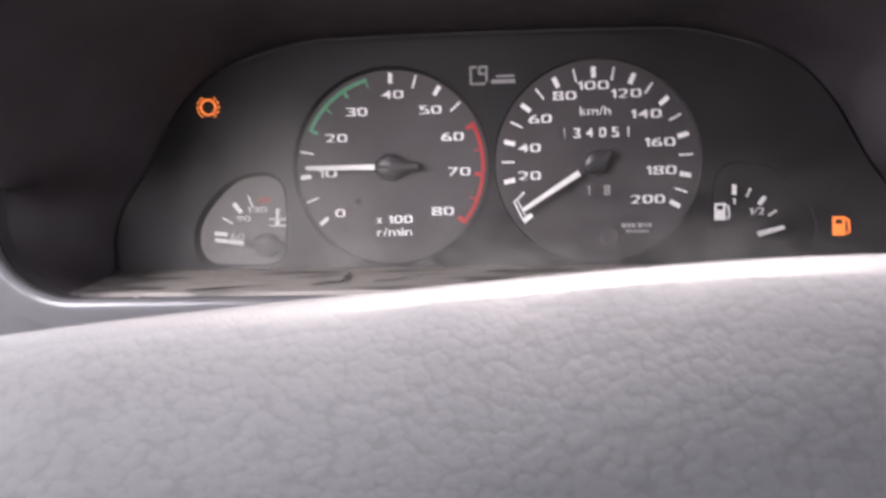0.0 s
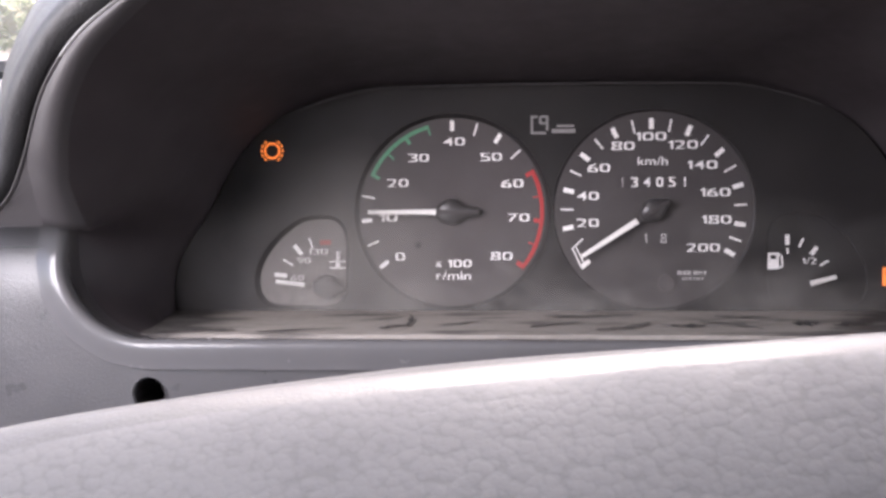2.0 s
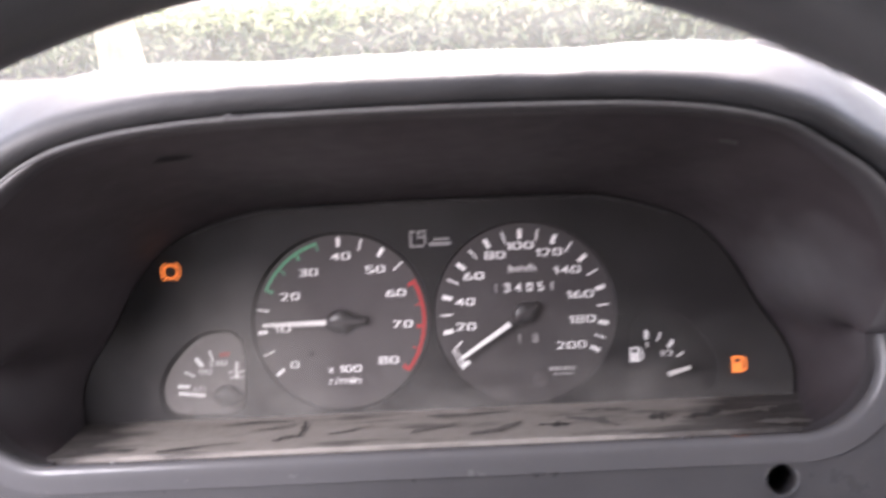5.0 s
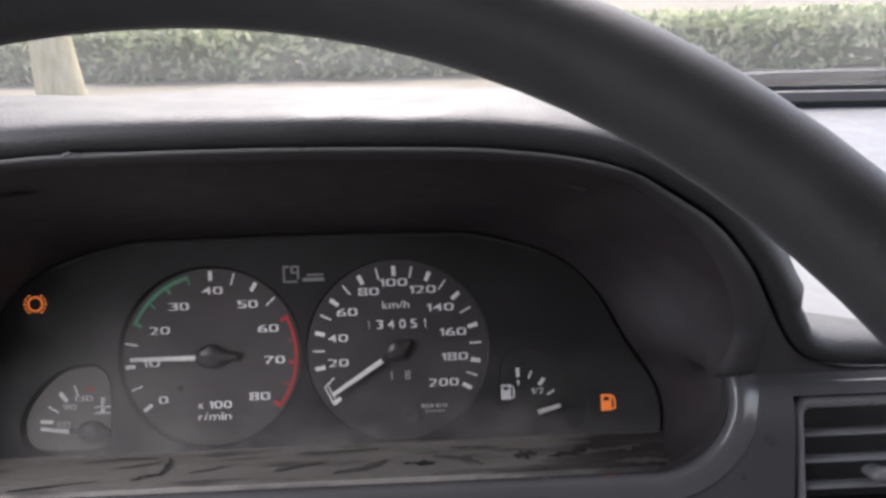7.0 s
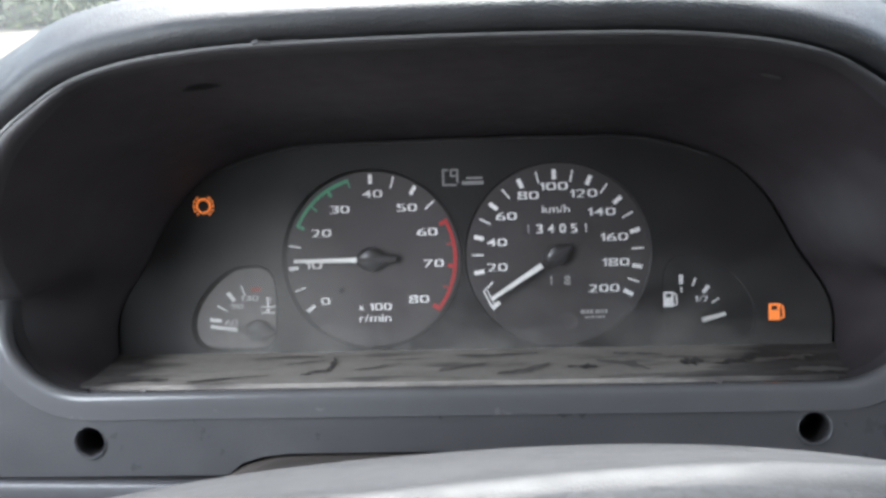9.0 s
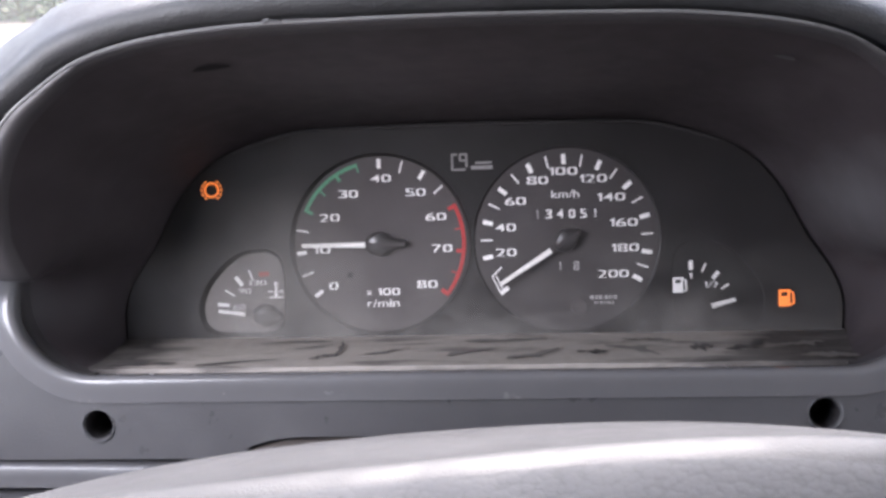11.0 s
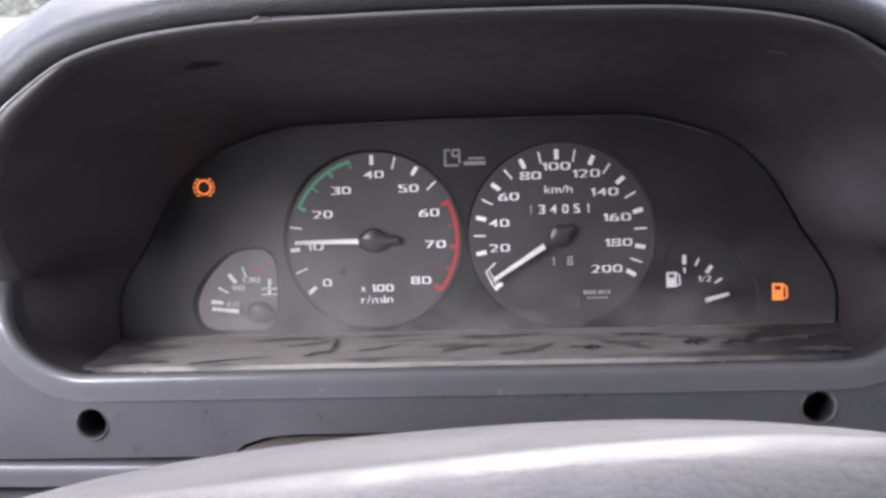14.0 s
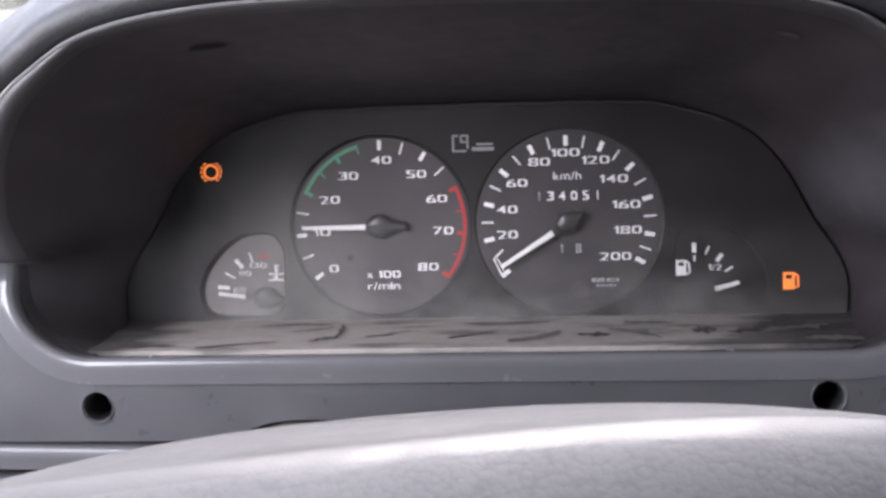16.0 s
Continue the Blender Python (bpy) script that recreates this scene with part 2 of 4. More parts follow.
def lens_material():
    """Clear plastic under a dust film that also paints in light: thick along the bottom, a pool beside the temperature
    dial, thin at top and ends for the hood's shade.
    """
    m, n, l, b = material("dust_and_light_lens", (0.2, 0.2, 0.2), 0.9)
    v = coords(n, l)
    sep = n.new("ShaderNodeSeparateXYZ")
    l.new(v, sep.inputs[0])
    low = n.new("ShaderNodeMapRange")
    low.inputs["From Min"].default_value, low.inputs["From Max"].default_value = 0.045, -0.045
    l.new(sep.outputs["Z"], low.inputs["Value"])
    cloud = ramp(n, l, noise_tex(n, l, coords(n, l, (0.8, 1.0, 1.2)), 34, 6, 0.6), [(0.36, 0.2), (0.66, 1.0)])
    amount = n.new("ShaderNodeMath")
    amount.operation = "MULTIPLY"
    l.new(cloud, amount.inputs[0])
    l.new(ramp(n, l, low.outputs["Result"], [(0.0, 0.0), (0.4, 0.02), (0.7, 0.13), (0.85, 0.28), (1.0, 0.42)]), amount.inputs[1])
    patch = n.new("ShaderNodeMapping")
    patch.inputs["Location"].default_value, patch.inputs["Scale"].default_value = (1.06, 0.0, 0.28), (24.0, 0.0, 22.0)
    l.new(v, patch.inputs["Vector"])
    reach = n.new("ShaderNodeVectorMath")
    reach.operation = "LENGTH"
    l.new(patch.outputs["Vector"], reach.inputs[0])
    # a lit pool painted beside the temperature dial
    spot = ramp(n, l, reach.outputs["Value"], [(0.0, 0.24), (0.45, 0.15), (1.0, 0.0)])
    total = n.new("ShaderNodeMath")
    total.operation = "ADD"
    # film fades out at the left end to paint in the hood's shade
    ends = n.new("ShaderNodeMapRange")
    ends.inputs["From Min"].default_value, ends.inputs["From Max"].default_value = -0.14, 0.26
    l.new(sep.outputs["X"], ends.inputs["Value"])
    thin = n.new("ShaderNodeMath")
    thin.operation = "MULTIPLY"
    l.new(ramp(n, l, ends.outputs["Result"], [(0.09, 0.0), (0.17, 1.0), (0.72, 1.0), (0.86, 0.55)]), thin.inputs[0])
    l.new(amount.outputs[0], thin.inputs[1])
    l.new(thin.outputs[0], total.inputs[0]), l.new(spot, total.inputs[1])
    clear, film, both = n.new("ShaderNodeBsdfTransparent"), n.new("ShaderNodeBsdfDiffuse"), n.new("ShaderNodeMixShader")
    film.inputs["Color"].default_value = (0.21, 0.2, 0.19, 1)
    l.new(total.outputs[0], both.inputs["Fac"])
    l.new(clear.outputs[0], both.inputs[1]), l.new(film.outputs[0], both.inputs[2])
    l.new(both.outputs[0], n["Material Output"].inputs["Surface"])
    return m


def painted_light(mat, centre, radii, color, most):
    """A soft paler patch painted into a plastic as if lit, uneven at its edge."""
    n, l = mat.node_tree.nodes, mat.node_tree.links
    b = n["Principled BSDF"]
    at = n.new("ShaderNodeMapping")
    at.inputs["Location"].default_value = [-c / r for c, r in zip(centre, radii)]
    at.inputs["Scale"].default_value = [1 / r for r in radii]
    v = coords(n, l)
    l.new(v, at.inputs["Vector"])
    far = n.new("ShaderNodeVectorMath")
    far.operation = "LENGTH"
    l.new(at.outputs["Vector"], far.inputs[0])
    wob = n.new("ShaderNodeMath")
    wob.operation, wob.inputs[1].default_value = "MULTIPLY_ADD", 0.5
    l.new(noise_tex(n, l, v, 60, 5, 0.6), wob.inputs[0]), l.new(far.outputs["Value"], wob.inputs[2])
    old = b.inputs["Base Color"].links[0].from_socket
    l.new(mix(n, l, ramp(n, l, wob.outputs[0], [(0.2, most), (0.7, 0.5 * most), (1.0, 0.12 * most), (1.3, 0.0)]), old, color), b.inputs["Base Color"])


# liner's right wall painted paler where light from the left falls
painted_light(LINER, (0.209, -0.055, 0.016), (0.030, 0.075, 0.046), (0.082, 0.080, 0.084), 0.62)
# mask painted paler round the temperature dial, as if lit there
painted_light(MASK, (-0.045, 0.0, -0.008), (0.080, 1.0, 0.060), (0.052, 0.047, 0.045), 0.6)
# liner's top painted paler for light bounced up from below
painted_light(LINER, (0.04, -0.075, 0.080), (0.14, 0.07, 0.030), (0.070, 0.060, 0.065), 0.5)
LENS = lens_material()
DUST = dust_material()
PALE_SMEAR = grained_plastic("half_wiped_plastic", (0.10, 0.092, 0.088), (0.15, 0.138, 0.13), 0.75, dusty=0.5, dust=(0.21, 0.19, 0.175))
SMEAR = grained_plastic("wiped_plastic", (0.028, 0.026, 0.026), (0.06, 0.055, 0.053), 0.7, dusty=0.5, dust=(0.15, 0.135, 0.125))


# ---------------------------------------------------------------- building helpers
def part(name, bm, mat, parent, label="", smooth=None):
    """Links a bmesh as one mesh object under a thing or under a part."""
    me = bpy.data.meshes.new(name)
    bmesh.ops.recalc_face_normals(bm, faces=bm.faces)
    bm.to_mesh(me)
    bm.free()
    me.materials.append(mat)
    if smooth is not None:
        me.shade_smooth()
        me.set_sharp_from_angle(angle=radians(smooth))
    ob = new(name, me)
    ob.parent = parent
    return tagged(ob, label)


def thing(name, label, category, group="", kind="", at=DASH):
    ob = new(name)
    ob.matrix_world = at
    return tagged(ob, label, category, group, kind)


def alone(name, bm, mat, label, category, group="", kind="", smooth=None):
    ob = part(name, bm, mat, None, "", smooth)
    return tagged(ob, label, category, group, kind)


def loc(x, y, z):
    """A place given level with the road, in the dashboard's own leaning frame."""
    return UNDASH @ Vector((x, y, z))


def sheet(rows, closed=False, caps=False):
    """A skin through rows of points of equal count."""
    bm = bmesh.new()
    vs = [[bm.verts.new(p) for p in row] for row in rows]
    for a, b in zip(vs, vs[1:]):
        for i in range(len(a) - (0 if closed else 1)):
            j = (i + 1) % len(a)
            bm.faces.new((a[i], a[j], b[j], b[i]))
    if caps:
        bm.faces.new(vs[0])
        bm.faces.new(vs[-1][::-1])
    return bm


def slab(outline, y0, y1, holes=(), shape=None):
    """A plate in the xz plane from y0 (towards the driver) to y1, with real holes."""
    bm = bmesh.new()
    edges = []
    for loop in (outline, *holes):
        vs = [bm.verts.new((x, y0, z)) for x, z in loop]
        edges += [bm.edges.new((vs[i], vs[(i + 1) % len(vs)])) for i in range(len(vs))]
    bmesh.ops.triangle_fill(bm, use_beauty=True, use_dissolve=False, edges=edges, normal=(0, -1, 0))
    if y1 != y0:
        out = bmesh.ops.extrude_face_region(bm, geom=list(bm.faces))
        bmesh.ops.translate(bm, vec=(0, y1 - y0, 0), verts=[v for v in out["geom"] if isinstance(v, bmesh.types.BMVert)])
    if shape:
        for v in bm.verts:
            v.co.y += shape(v.co.x, v.co.z)
    return bm


def box(x0, x1, y0, y1, z0, z1, bevel=0.0, segments=2):
    bm = bmesh.new()
    bmesh.ops.create_cube(bm, size=1)
    for v in bm.verts:
        v.co = (x0 if v.co.x < 0 else x1, y0 if v.co.y < 0 else y1, z0 if v.co.z < 0 else z1)
    if bevel:
        bmesh.ops.bevel(bm, geom=list(bm.edges), offset=bevel, segments=segments, affect="EDGES", profile=0.5)
    return bm


def lathe(profile, centre, count=48):
    """Turns (radius, y) pairs round an axis along y."""
    cx, cz = centre
    rows = [[(cx + r * math.cos(2 * math.pi * i / count), y, cz + r * math.sin(2 * math.pi * i / count)) for i in range(count)] for r, y in profile]
    return sheet(rows, closed=True)


def smooth_line(points, per=8):
    """A Catmull-Rom line through points."""
    p = [Vector(q) for q in points]
    p = [p[0] * 2 - p[1], *p, p[-1] * 2 - p[-2]]
    out = []
    for i in range(1, len(p) - 2):
        a, b, c, d = p[i - 1 : i + 3]
        for k in range(per):
            t = k / per
            out.append(0.5 * (2 * b + (c - a) * t + (2 * a - 5 * b + 4 * c - d) * t * t + (3 * b - a - 3 * c + d) * t * t * t))
    return [*out, p[-2]]


def resample(line, count):
    line = [Vector(q) for q in line]
    run = [0.0]
    for a, b in zip(line, line[1:]):
        run.append(run[-1] + (b - a).length)
    out, k = [], 0
    for i in range(count):
        s = run[-1] * i / (count - 1)
        while k < len(run) - 2 and run[k + 1] < s:
            k += 1
        f = (s - run[k]) / max(run[k + 1] - run[k], 1e-9)
        out.append(line[k].lerp(line[k + 1], min(max(f, 0), 1)))
    return out


def circle(cx, cz, r, count=48, start=0.0):
    return [(cx + r * math.cos(start + 2 * math.pi * i / count), cz + r * math.sin(start + 2 * math.pi * i / count)) for i in range(count)]


def lettering(text, width, height, bold=0.012):
    """Flat raised letters in the xz plane, centred, of the given width and height."""
    if text == "1":
        w, h = width / 2, height / 2
        stem = w - min(width * 0.62, 0.00105)
        return slab([(stem, -h), (w, -h), (w, h), (stem, h), (-w, h * 0.62), (-w, h * 0.28), (stem, h * 0.46)], -0.00015, 0.00005)
    cu = bpy.data.curves.new("letters", "FONT")
    cu.body, cu.size, cu.offset, cu.extrude, cu.resolution_u = text, 1.0, bold, 0.02, 3
    ob = new("letters", cu)
    bpy.context.view_layer.update()
    me = bpy.data.meshes.new_from_object(ob.evaluated_get(bpy.context.evaluated_depsgraph_get()))
    bpy.data.objects.remove(ob)
    bpy.data.curves.remove(cu)
    bm = bmesh.new()
    bm.from_mesh(me)
    bpy.data.meshes.remove(me)
    xs, ys = [v.co.x for v in bm.verts], [v.co.y for v in bm.verts]
    x0, x1, y0, y1 = min(xs), max(xs), min(ys), max(ys)
    square = 0.34 if text in set("0235689") else 0.0
    for v in bm.verts:
        x, y, z = v.co
        a, b = 2 * (x - x0) / (x1 - x0) - 1, 2 * (y - y0) / (y1 - y0) - 1
        a, b = a * (1 + square * b * b), b * (1 + square * a * a)
        v.co = (min(1, max(-1, a)) * width / 2, -0.00015 if z > 0 else 0.00005, min(1, max(-1, b)) * height / 2)
    return bm


def moved(bm, x, y, z, turn=0.0):
    """Turns a bmesh about y by degrees (anticlockwise for the driver) and moves it."""
    bmesh.ops.transform(bm, matrix=Matrix.Translation((x, y, z)) @ Matrix.Rotation(radians(-turn), 4, "Y"), verts=bm.verts)
    return bm


def stroke(x0, z0, x1, z1, width, y, width2=None):
    """A printed bar from one place to another."""
    a, b = Vector((x0, z0)), Vector((x1, z1))
    d = (b - a).normalized()
    n = Vector((-d.y, d.x))
    w2 = width if width2 is None else width2
    corners = [a + n * width / 2, a - n * width / 2, b - n * w2 / 2, b + n * w2 / 2]
    return slab([tuple(c) for c in corners], y - 0.00015, y + 0.00005)


def band(cx, cz, r0, r1, a0, a1, y, count=24):
    """A printed arc."""
    a = [radians(a0 + (a1 - a0) * i / count) for i in range(count + 1)]
    pts = [(cx + r1 * math.cos(t), cz + r1 * math.sin(t)) for t in a] + [(cx + r0 * math.cos(t), cz + r0 * math.sin(t)) for t in reversed(a)]
    return slab(pts, y - 0.00015, y + 0.00005)


def joined(*bms):
    out = bmesh.new()
    for b in bms:
        me = bpy.data.meshes.new("join")
        b.to_mesh(me)
        b.free()
        out.from_mesh(me)
        bpy.data.meshes.remove(me)
    return out


# ---------------------------------------------------------------- plan of the dashboard, metres in its own frame
MID = 0.045                      # the middle of the instrument opening
FACE_Y, DIAL_Y = -0.003, 0.001   # mask plate, dials behind it
TACH, SPEEDO = (-0.0014, 0.0011), (0.0906, 0.0014)


def mirror(points):
    """The left half of a line, from outside to the middle, and its image on the right."""
    return [*points, *[(2 * MID - p[0], *p[1:]) for p in reversed(points) if p[0] < MID - 1e-6]]


HOOD_LEFT = [(-0.206, -0.0044), (-0.186, -0.0037), (-0.1705, -0.0008), (-0.1600, 0.0050), (-0.1530, 0.0130), (-0.1465, 0.0230), (-0.135, 0.042), (-0.120, 0.0575), (-0.105, 0.067), (-0.087, 0.0760),
             (-0.066, 0.0813), (-0.042, 0.0842), (-0.015, 0.0855), (MID, 0.0860)]
FOOT = 4                         # points of the line that sweep out along the trim
LINER_LEFT = [(-0.1485, -0.0042), (-0.1487, 0.004), (-0.1482, 0.013), *HOOD_LEFT[FOOT + 1 :]]
LINER_LINE = smooth_line([(x - 0.0035 * (x > MID) * max(0.0, 1 - z / 0.03), -0.095 - 0.53 * z, z - 0.010 * max(0.0, x - MID) * (z > 0.03)) for x, z in mirror(LINER_LEFT)], 6)
HOOD_LINE = smooth_line([(x, -0.095 - 0.53 * z, z - 0.010 * max(0.0, x - MID) * (z > 0.03)) for x, z in mirror(HOOD_LEFT)], 6)
MASK_LEFT = [(-0.132, -0.047), (-0.132, -0.030), (-0.127, -0.016), (-0.115, 0.002), (-0.100, 0.028), (-0.080, 0.046), (-0.045, 0.0575), (-0.015, 0.0595), (MID, 0.060)]
MASK_LINE = [tuple(p)[::2] for p in smooth_line([(x, 0, z) for x, z in mirror(MASK_LEFT)], 5)]
BOTTOM_Z, CORNER = -0.0500, 0.034


def opening(grow=0.0):
    """The lower, U-shaped edge of the trim's opening from the left step to the right one."""
    x0, x1, z0, r = -0.155 - grow, 0.236 + grow, BOTTOM_Z - grow, CORNER + grow
    pts = [(x0, -0.004), (x0, -0.012)]
    pts += [(x0 + r - r * math.cos(a), z0 + r - r * math.sin(a)) for a in [radians(5 * i) for i in range(19)]]
    pts += [(x0 + r + (x1 - x0 - 2 * r) * i / 12, z0) for i in range(1, 12)]
    pts += [(x1 - r + r * math.sin(a), z0 + r - r * math.cos(a)) for a in [radians(5 * i) for i in range(19)]]
    return pts + [(x1, -0.012), (x1, -0.004)]


# ---------------------------------------------------------------- instrument cluster
cluster = thing("instrument_cluster", "black car instrument cluster with four dusty dials under the hood", "instrument cluster")


def temp_outline(grow=0.0, flip=False):
    pts = [(-0.0932, -0.0310), (-0.0915, -0.0380), (-0.0852, -0.0425), (-0.0720, -0.0430), (-0.0590, -0.0428), (-0.0525, -0.0390), (-0.0508, -0.0300),
           (-0.0503, -0.0175), (-0.0516, -0.0070), (-0.0557, -0.0022), (-0.0614, -0.0010), (-0.0716, -0.0025), (-0.0806, -0.0085), (-0.0883, -0.0172), (-0.0922, -0.0250)]
    line = smooth_line([(x, 0, z) for x, z in [*pts, pts[0]]], 4)[:-1]
    cx, cz = -0.072, -0.024
    out = []
    for p in line:
        d = Vector((p.x - cx, p.z - cz))
        d *= 1 + grow / d.length
        out.append(((2 * MID + 0.0015 - cx - d.x) if flip else cx + d.x, cz + d.y))
    return out


mask_holes = [circle(*TACH, 0.0452, 72), circle(*SPEEDO, 0.0458, 72), temp_outline(0.0012), temp_outline(0.0012, True)]
mask = part("mask_plate", slab(MASK_LINE, FACE_Y, FACE_Y + 0.002, mask_holes), MASK, cluster, "matt black mask plate with thin dust and painted light")

GAUGES = {}
DEPTH = {"tachometer": -0.0002, "speedometer": -0.0021, "temperature_gauge": -0.0002, "fuel_gauge": -0.0024}
for name, outer, inner, mat, label in (
    ("tachometer", circle(*TACH, 0.0451, 72), circle(*TACH, 0.0437, 72), DIAL, "black tachometer dial with green and red arcs"),
    ("speedometer", circle(*SPEEDO, 0.0457, 72), circle(*SPEEDO, 0.0449, 72), SPEEDO_FACE, "black speedometer dial with odometer windows"),
    ("temperature_gauge", temp_outline(0.0011), temp_outline(-0.0009), DIAL_SMALL, "grey-brown coolant temperature dial"),
    ("fuel_gauge", temp_outline(0.0011, True), temp_outline(0.0005, True), MASK, "black fuel gauge dial, needle at empty"),
):
    DIAL_Y = DEPTH[name]
    dial = part(name, slab(outer, DIAL_Y, DIAL_Y + 0.001), mat, cluster, label)
    rows = [[(x, FACE_Y - (0.0004 if name[0] == "t" else -0.0002), z) for x, z in outer], [(x, DIAL_Y - 0.0002, z) for x, z in inner]]
    part("dial_ring", sheet(rows, closed=True), RING if name[0] == "t" else MASK, dial, "black rim round the dial", 40)
    GAUGES[name] = dial

DIAL_Y = DEPTH["tachometer"]
PRINT_Y = DIAL_Y - 0.0002


def polar(c, r, a):
    return c[0] + r * math.cos(radians(a)), c[1] + r * math.sin(radians(a))


def tick(dial, c, a, r0, r1, width, mat=WHITE):
    part("tick", stroke(*polar(c, r0, a), *polar(c, r1, a), width, PRINT_Y), mat, dial)


WIDE = {"1": 0.42, "/": 0.55, "m": 1.5, "i": 0.32, "r": 0.62, "k": 0.95, "h": 0.9, "n": 0.9}
SMALL = "rmnx"


def numeral(dial, text, x, z, width, height=0.0037, mat=WHITE, bold=0.002):
    """Printed characters side by side, one mesh each."""
    y = PRINT_Y
    gap = 0.16
    unit = width / (sum(WIDE.get(c, 1.0) for c in text) + gap * (len(text) - 1))
    at = x - width / 2
    for c in text:
        w = unit * WIDE.get(c, 1.0)
        h = height * (0.7 if c in SMALL and len(text) > 1 else 1.0)
        part("numeral" if c.isdigit() else "letter", moved(lettering(c, w, h, bold if c != "1" else 0.0), at + w / 2, y, z - (height - h) / 2), mat, dial)
        at += w + unit * gap


# tachometer
tach = GAUGES["tachometer"]


def tach_angle(v):
    return 217.3 - 3.19 * v


for v in (0, 10, 40, 50):
    tick(tach, TACH, tach_angle(v), 0.0376, 0.0424, 0.0019)
for v in (5, 15, 45, 55):
    tick(tach, TACH, tach_angle(v), 0.0366, 0.0426, 0.0008)
part("green_arc", band(*TACH, 0.0400, 0.0418, tach_angle(19.3), tach_angle(35.2), PRINT_Y), GREEN, tach)
for v, w in ((19.6, 0.0016), (25, 0.0008), (30, 0.0016), (35, 0.0008)):
    tick(tach, TACH, tach_angle(v), 0.0372 if v != 25 else 0.0365, 0.0405, w, GREEN)
part("red_arc", band(*TACH, 0.0407, 0.0425, tach_angle(59.5), tach_angle(80.4), PRINT_Y), RED, tach)
for v, w in ((60, 0.0022), (65, 0.0008), (70, 0.0022), (75, 0.0008), (80, 0.0026)):
    tick(tach, TACH, tach_angle(v), 0.0380, 0.0410, 0.85 * w, RED)
for text, x, z, w in (("0", -0.0257, -0.0195, 0.0046), ("10", -0.0310, -0.0012, 0.0084), ("20", -0.0266, 0.0148, 0.0100), ("30", -0.0169, 0.0264, 0.0098), ("40", -0.0003, 0.0338, 0.0100),
                      ("50", 0.0168, 0.0265, 0.0100), ("60", 0.0266, 0.0142, 0.0102), ("70", 0.0294, -0.0016, 0.0100), ("80", 0.0215, -0.0194, 0.0102)):
    numeral(tach, text, x, z, w)
numeral(tach, "x", -0.0077, -0.0232, 0.0028, 0.0025)
numeral(tach, "100", 0.0022, -0.0228, 0.0108, 0.0035)
numeral(tach, "r/min", -0.0008, -0.0285, 0.0160, 0.0037)
part("speck", slab(circle(-0.0172, -0.0142, 0.0016, 12), PRINT_Y - 0.0001, PRINT_Y), RING, tach, "dark speck of dirt")


def pointer(dial, c, a, r0, r1, w0, w1, cap_r, tail, cap=True):
    """A white pointer on a black cap, standing clear of the dial."""
    y = DIAL_Y - 0.0045
    p0, p1 = polar(c, r0, a), polar(c, r1, a)
    d = Vector((p1[0] - p0[0], p1[1] - p0[1])).normalized()
    n = Vector((-d.y, d.x))
    rows = []
    for p, w, h in ((p0, w0, 0.0011), (p1, w1, 0.0006)):
        rows.append([(p[0] + n.x * w / 2, y + h, p[1] + n.y * w / 2), (p[0] + n.x * w / 2 * 0.8, y - h * 0.3, p[1] + n.y * w / 2 * 0.8),
                     (p[0] - n.x * w / 2 * 0.8, y - h * 0.3, p[1] - n.y * w / 2 * 0.8), (p[0] - n.x * w / 2, y + h, p[1] - n.y * w / 2)])
    part("needle", sheet(rows, closed=True, caps=True), NEEDLE, dial, "white needle")
    if not cap:
        return
    rows = []
    for f, wf, h in ((1.2, 0.25, 0.0015), (1.05, 0.5, 0.0030), (0.6, 0.82, 0.0042), (0.0, 0.95, 0.0046), (-0.5, 0.82, 0.0044), (-0.9, 0.45, 0.0040), (-tail, 0.32, 0.0032), (-tail - 0.15, 0.16, 0.0015)):
        q = Vector(c) + d * cap_r * f
        w = cap_r * wf
        rows.append([(q.x + n.x * w, DIAL_Y, q.y + n.y * w), (q.x + n.x * w * 0.9, DIAL_Y - h * 0.75, q.y + n.y * w * 0.9), (q.x + n.x * w * 0.5, DIAL_Y - h, q.y + n.y * w * 0.5),
                     (q.x - n.x * w * 0.5, DIAL_Y - h, q.y - n.y * w * 0.5), (q.x - n.x * w * 0.9, DIAL_Y - h * 0.75, q.y - n.y * w * 0.9), (q.x - n.x * w, DIAL_Y, q.y - n.y * w)])
    part("needle_cap", sheet(rows, caps=True), CAP, dial, "smoky black needle cap", 50)
    q0, q1 = Vector(c) + d * cap_r * 1.0, Vector(c) - d * cap_r * tail
    part("needle_tail", stroke(q0.x, q0.y, q1.x, q1.y, 0.0022, DIAL_Y - 0.0049, 0.0014), DRUM, dial, "grey bar across the cap")


pointer(tach, TACH, 179.8, 0.0072, 0.0388, 0.0029, 0.0019, 0.0066, 1.9)

# speedometer
speedo = GAUGES["speedometer"]
DIAL_Y = DEPTH["speedometer"]
PRINT_Y = DIAL_Y - 0.0002
MARKS = {0: 218.6, 20: 191.6, 40: 166.6, 60: 141.6, 80: 116.4, 100: 91.4, 120: 66.3, 140: 41.3, 160: 16.0, 180: -9.6, 200: -29.6}
for v, a in MARKS.items():
    tick(speedo, SPEEDO, a, 0.0369, 0.0418, 0.0021)
for a in (179.2, 154.0, 129.0, 103.5, 79.0, 54.0, 28.5, 3.2, -20.0):
    tick(speedo, SPEEDO, a, 0.0362, 0.0420, 0.0008)
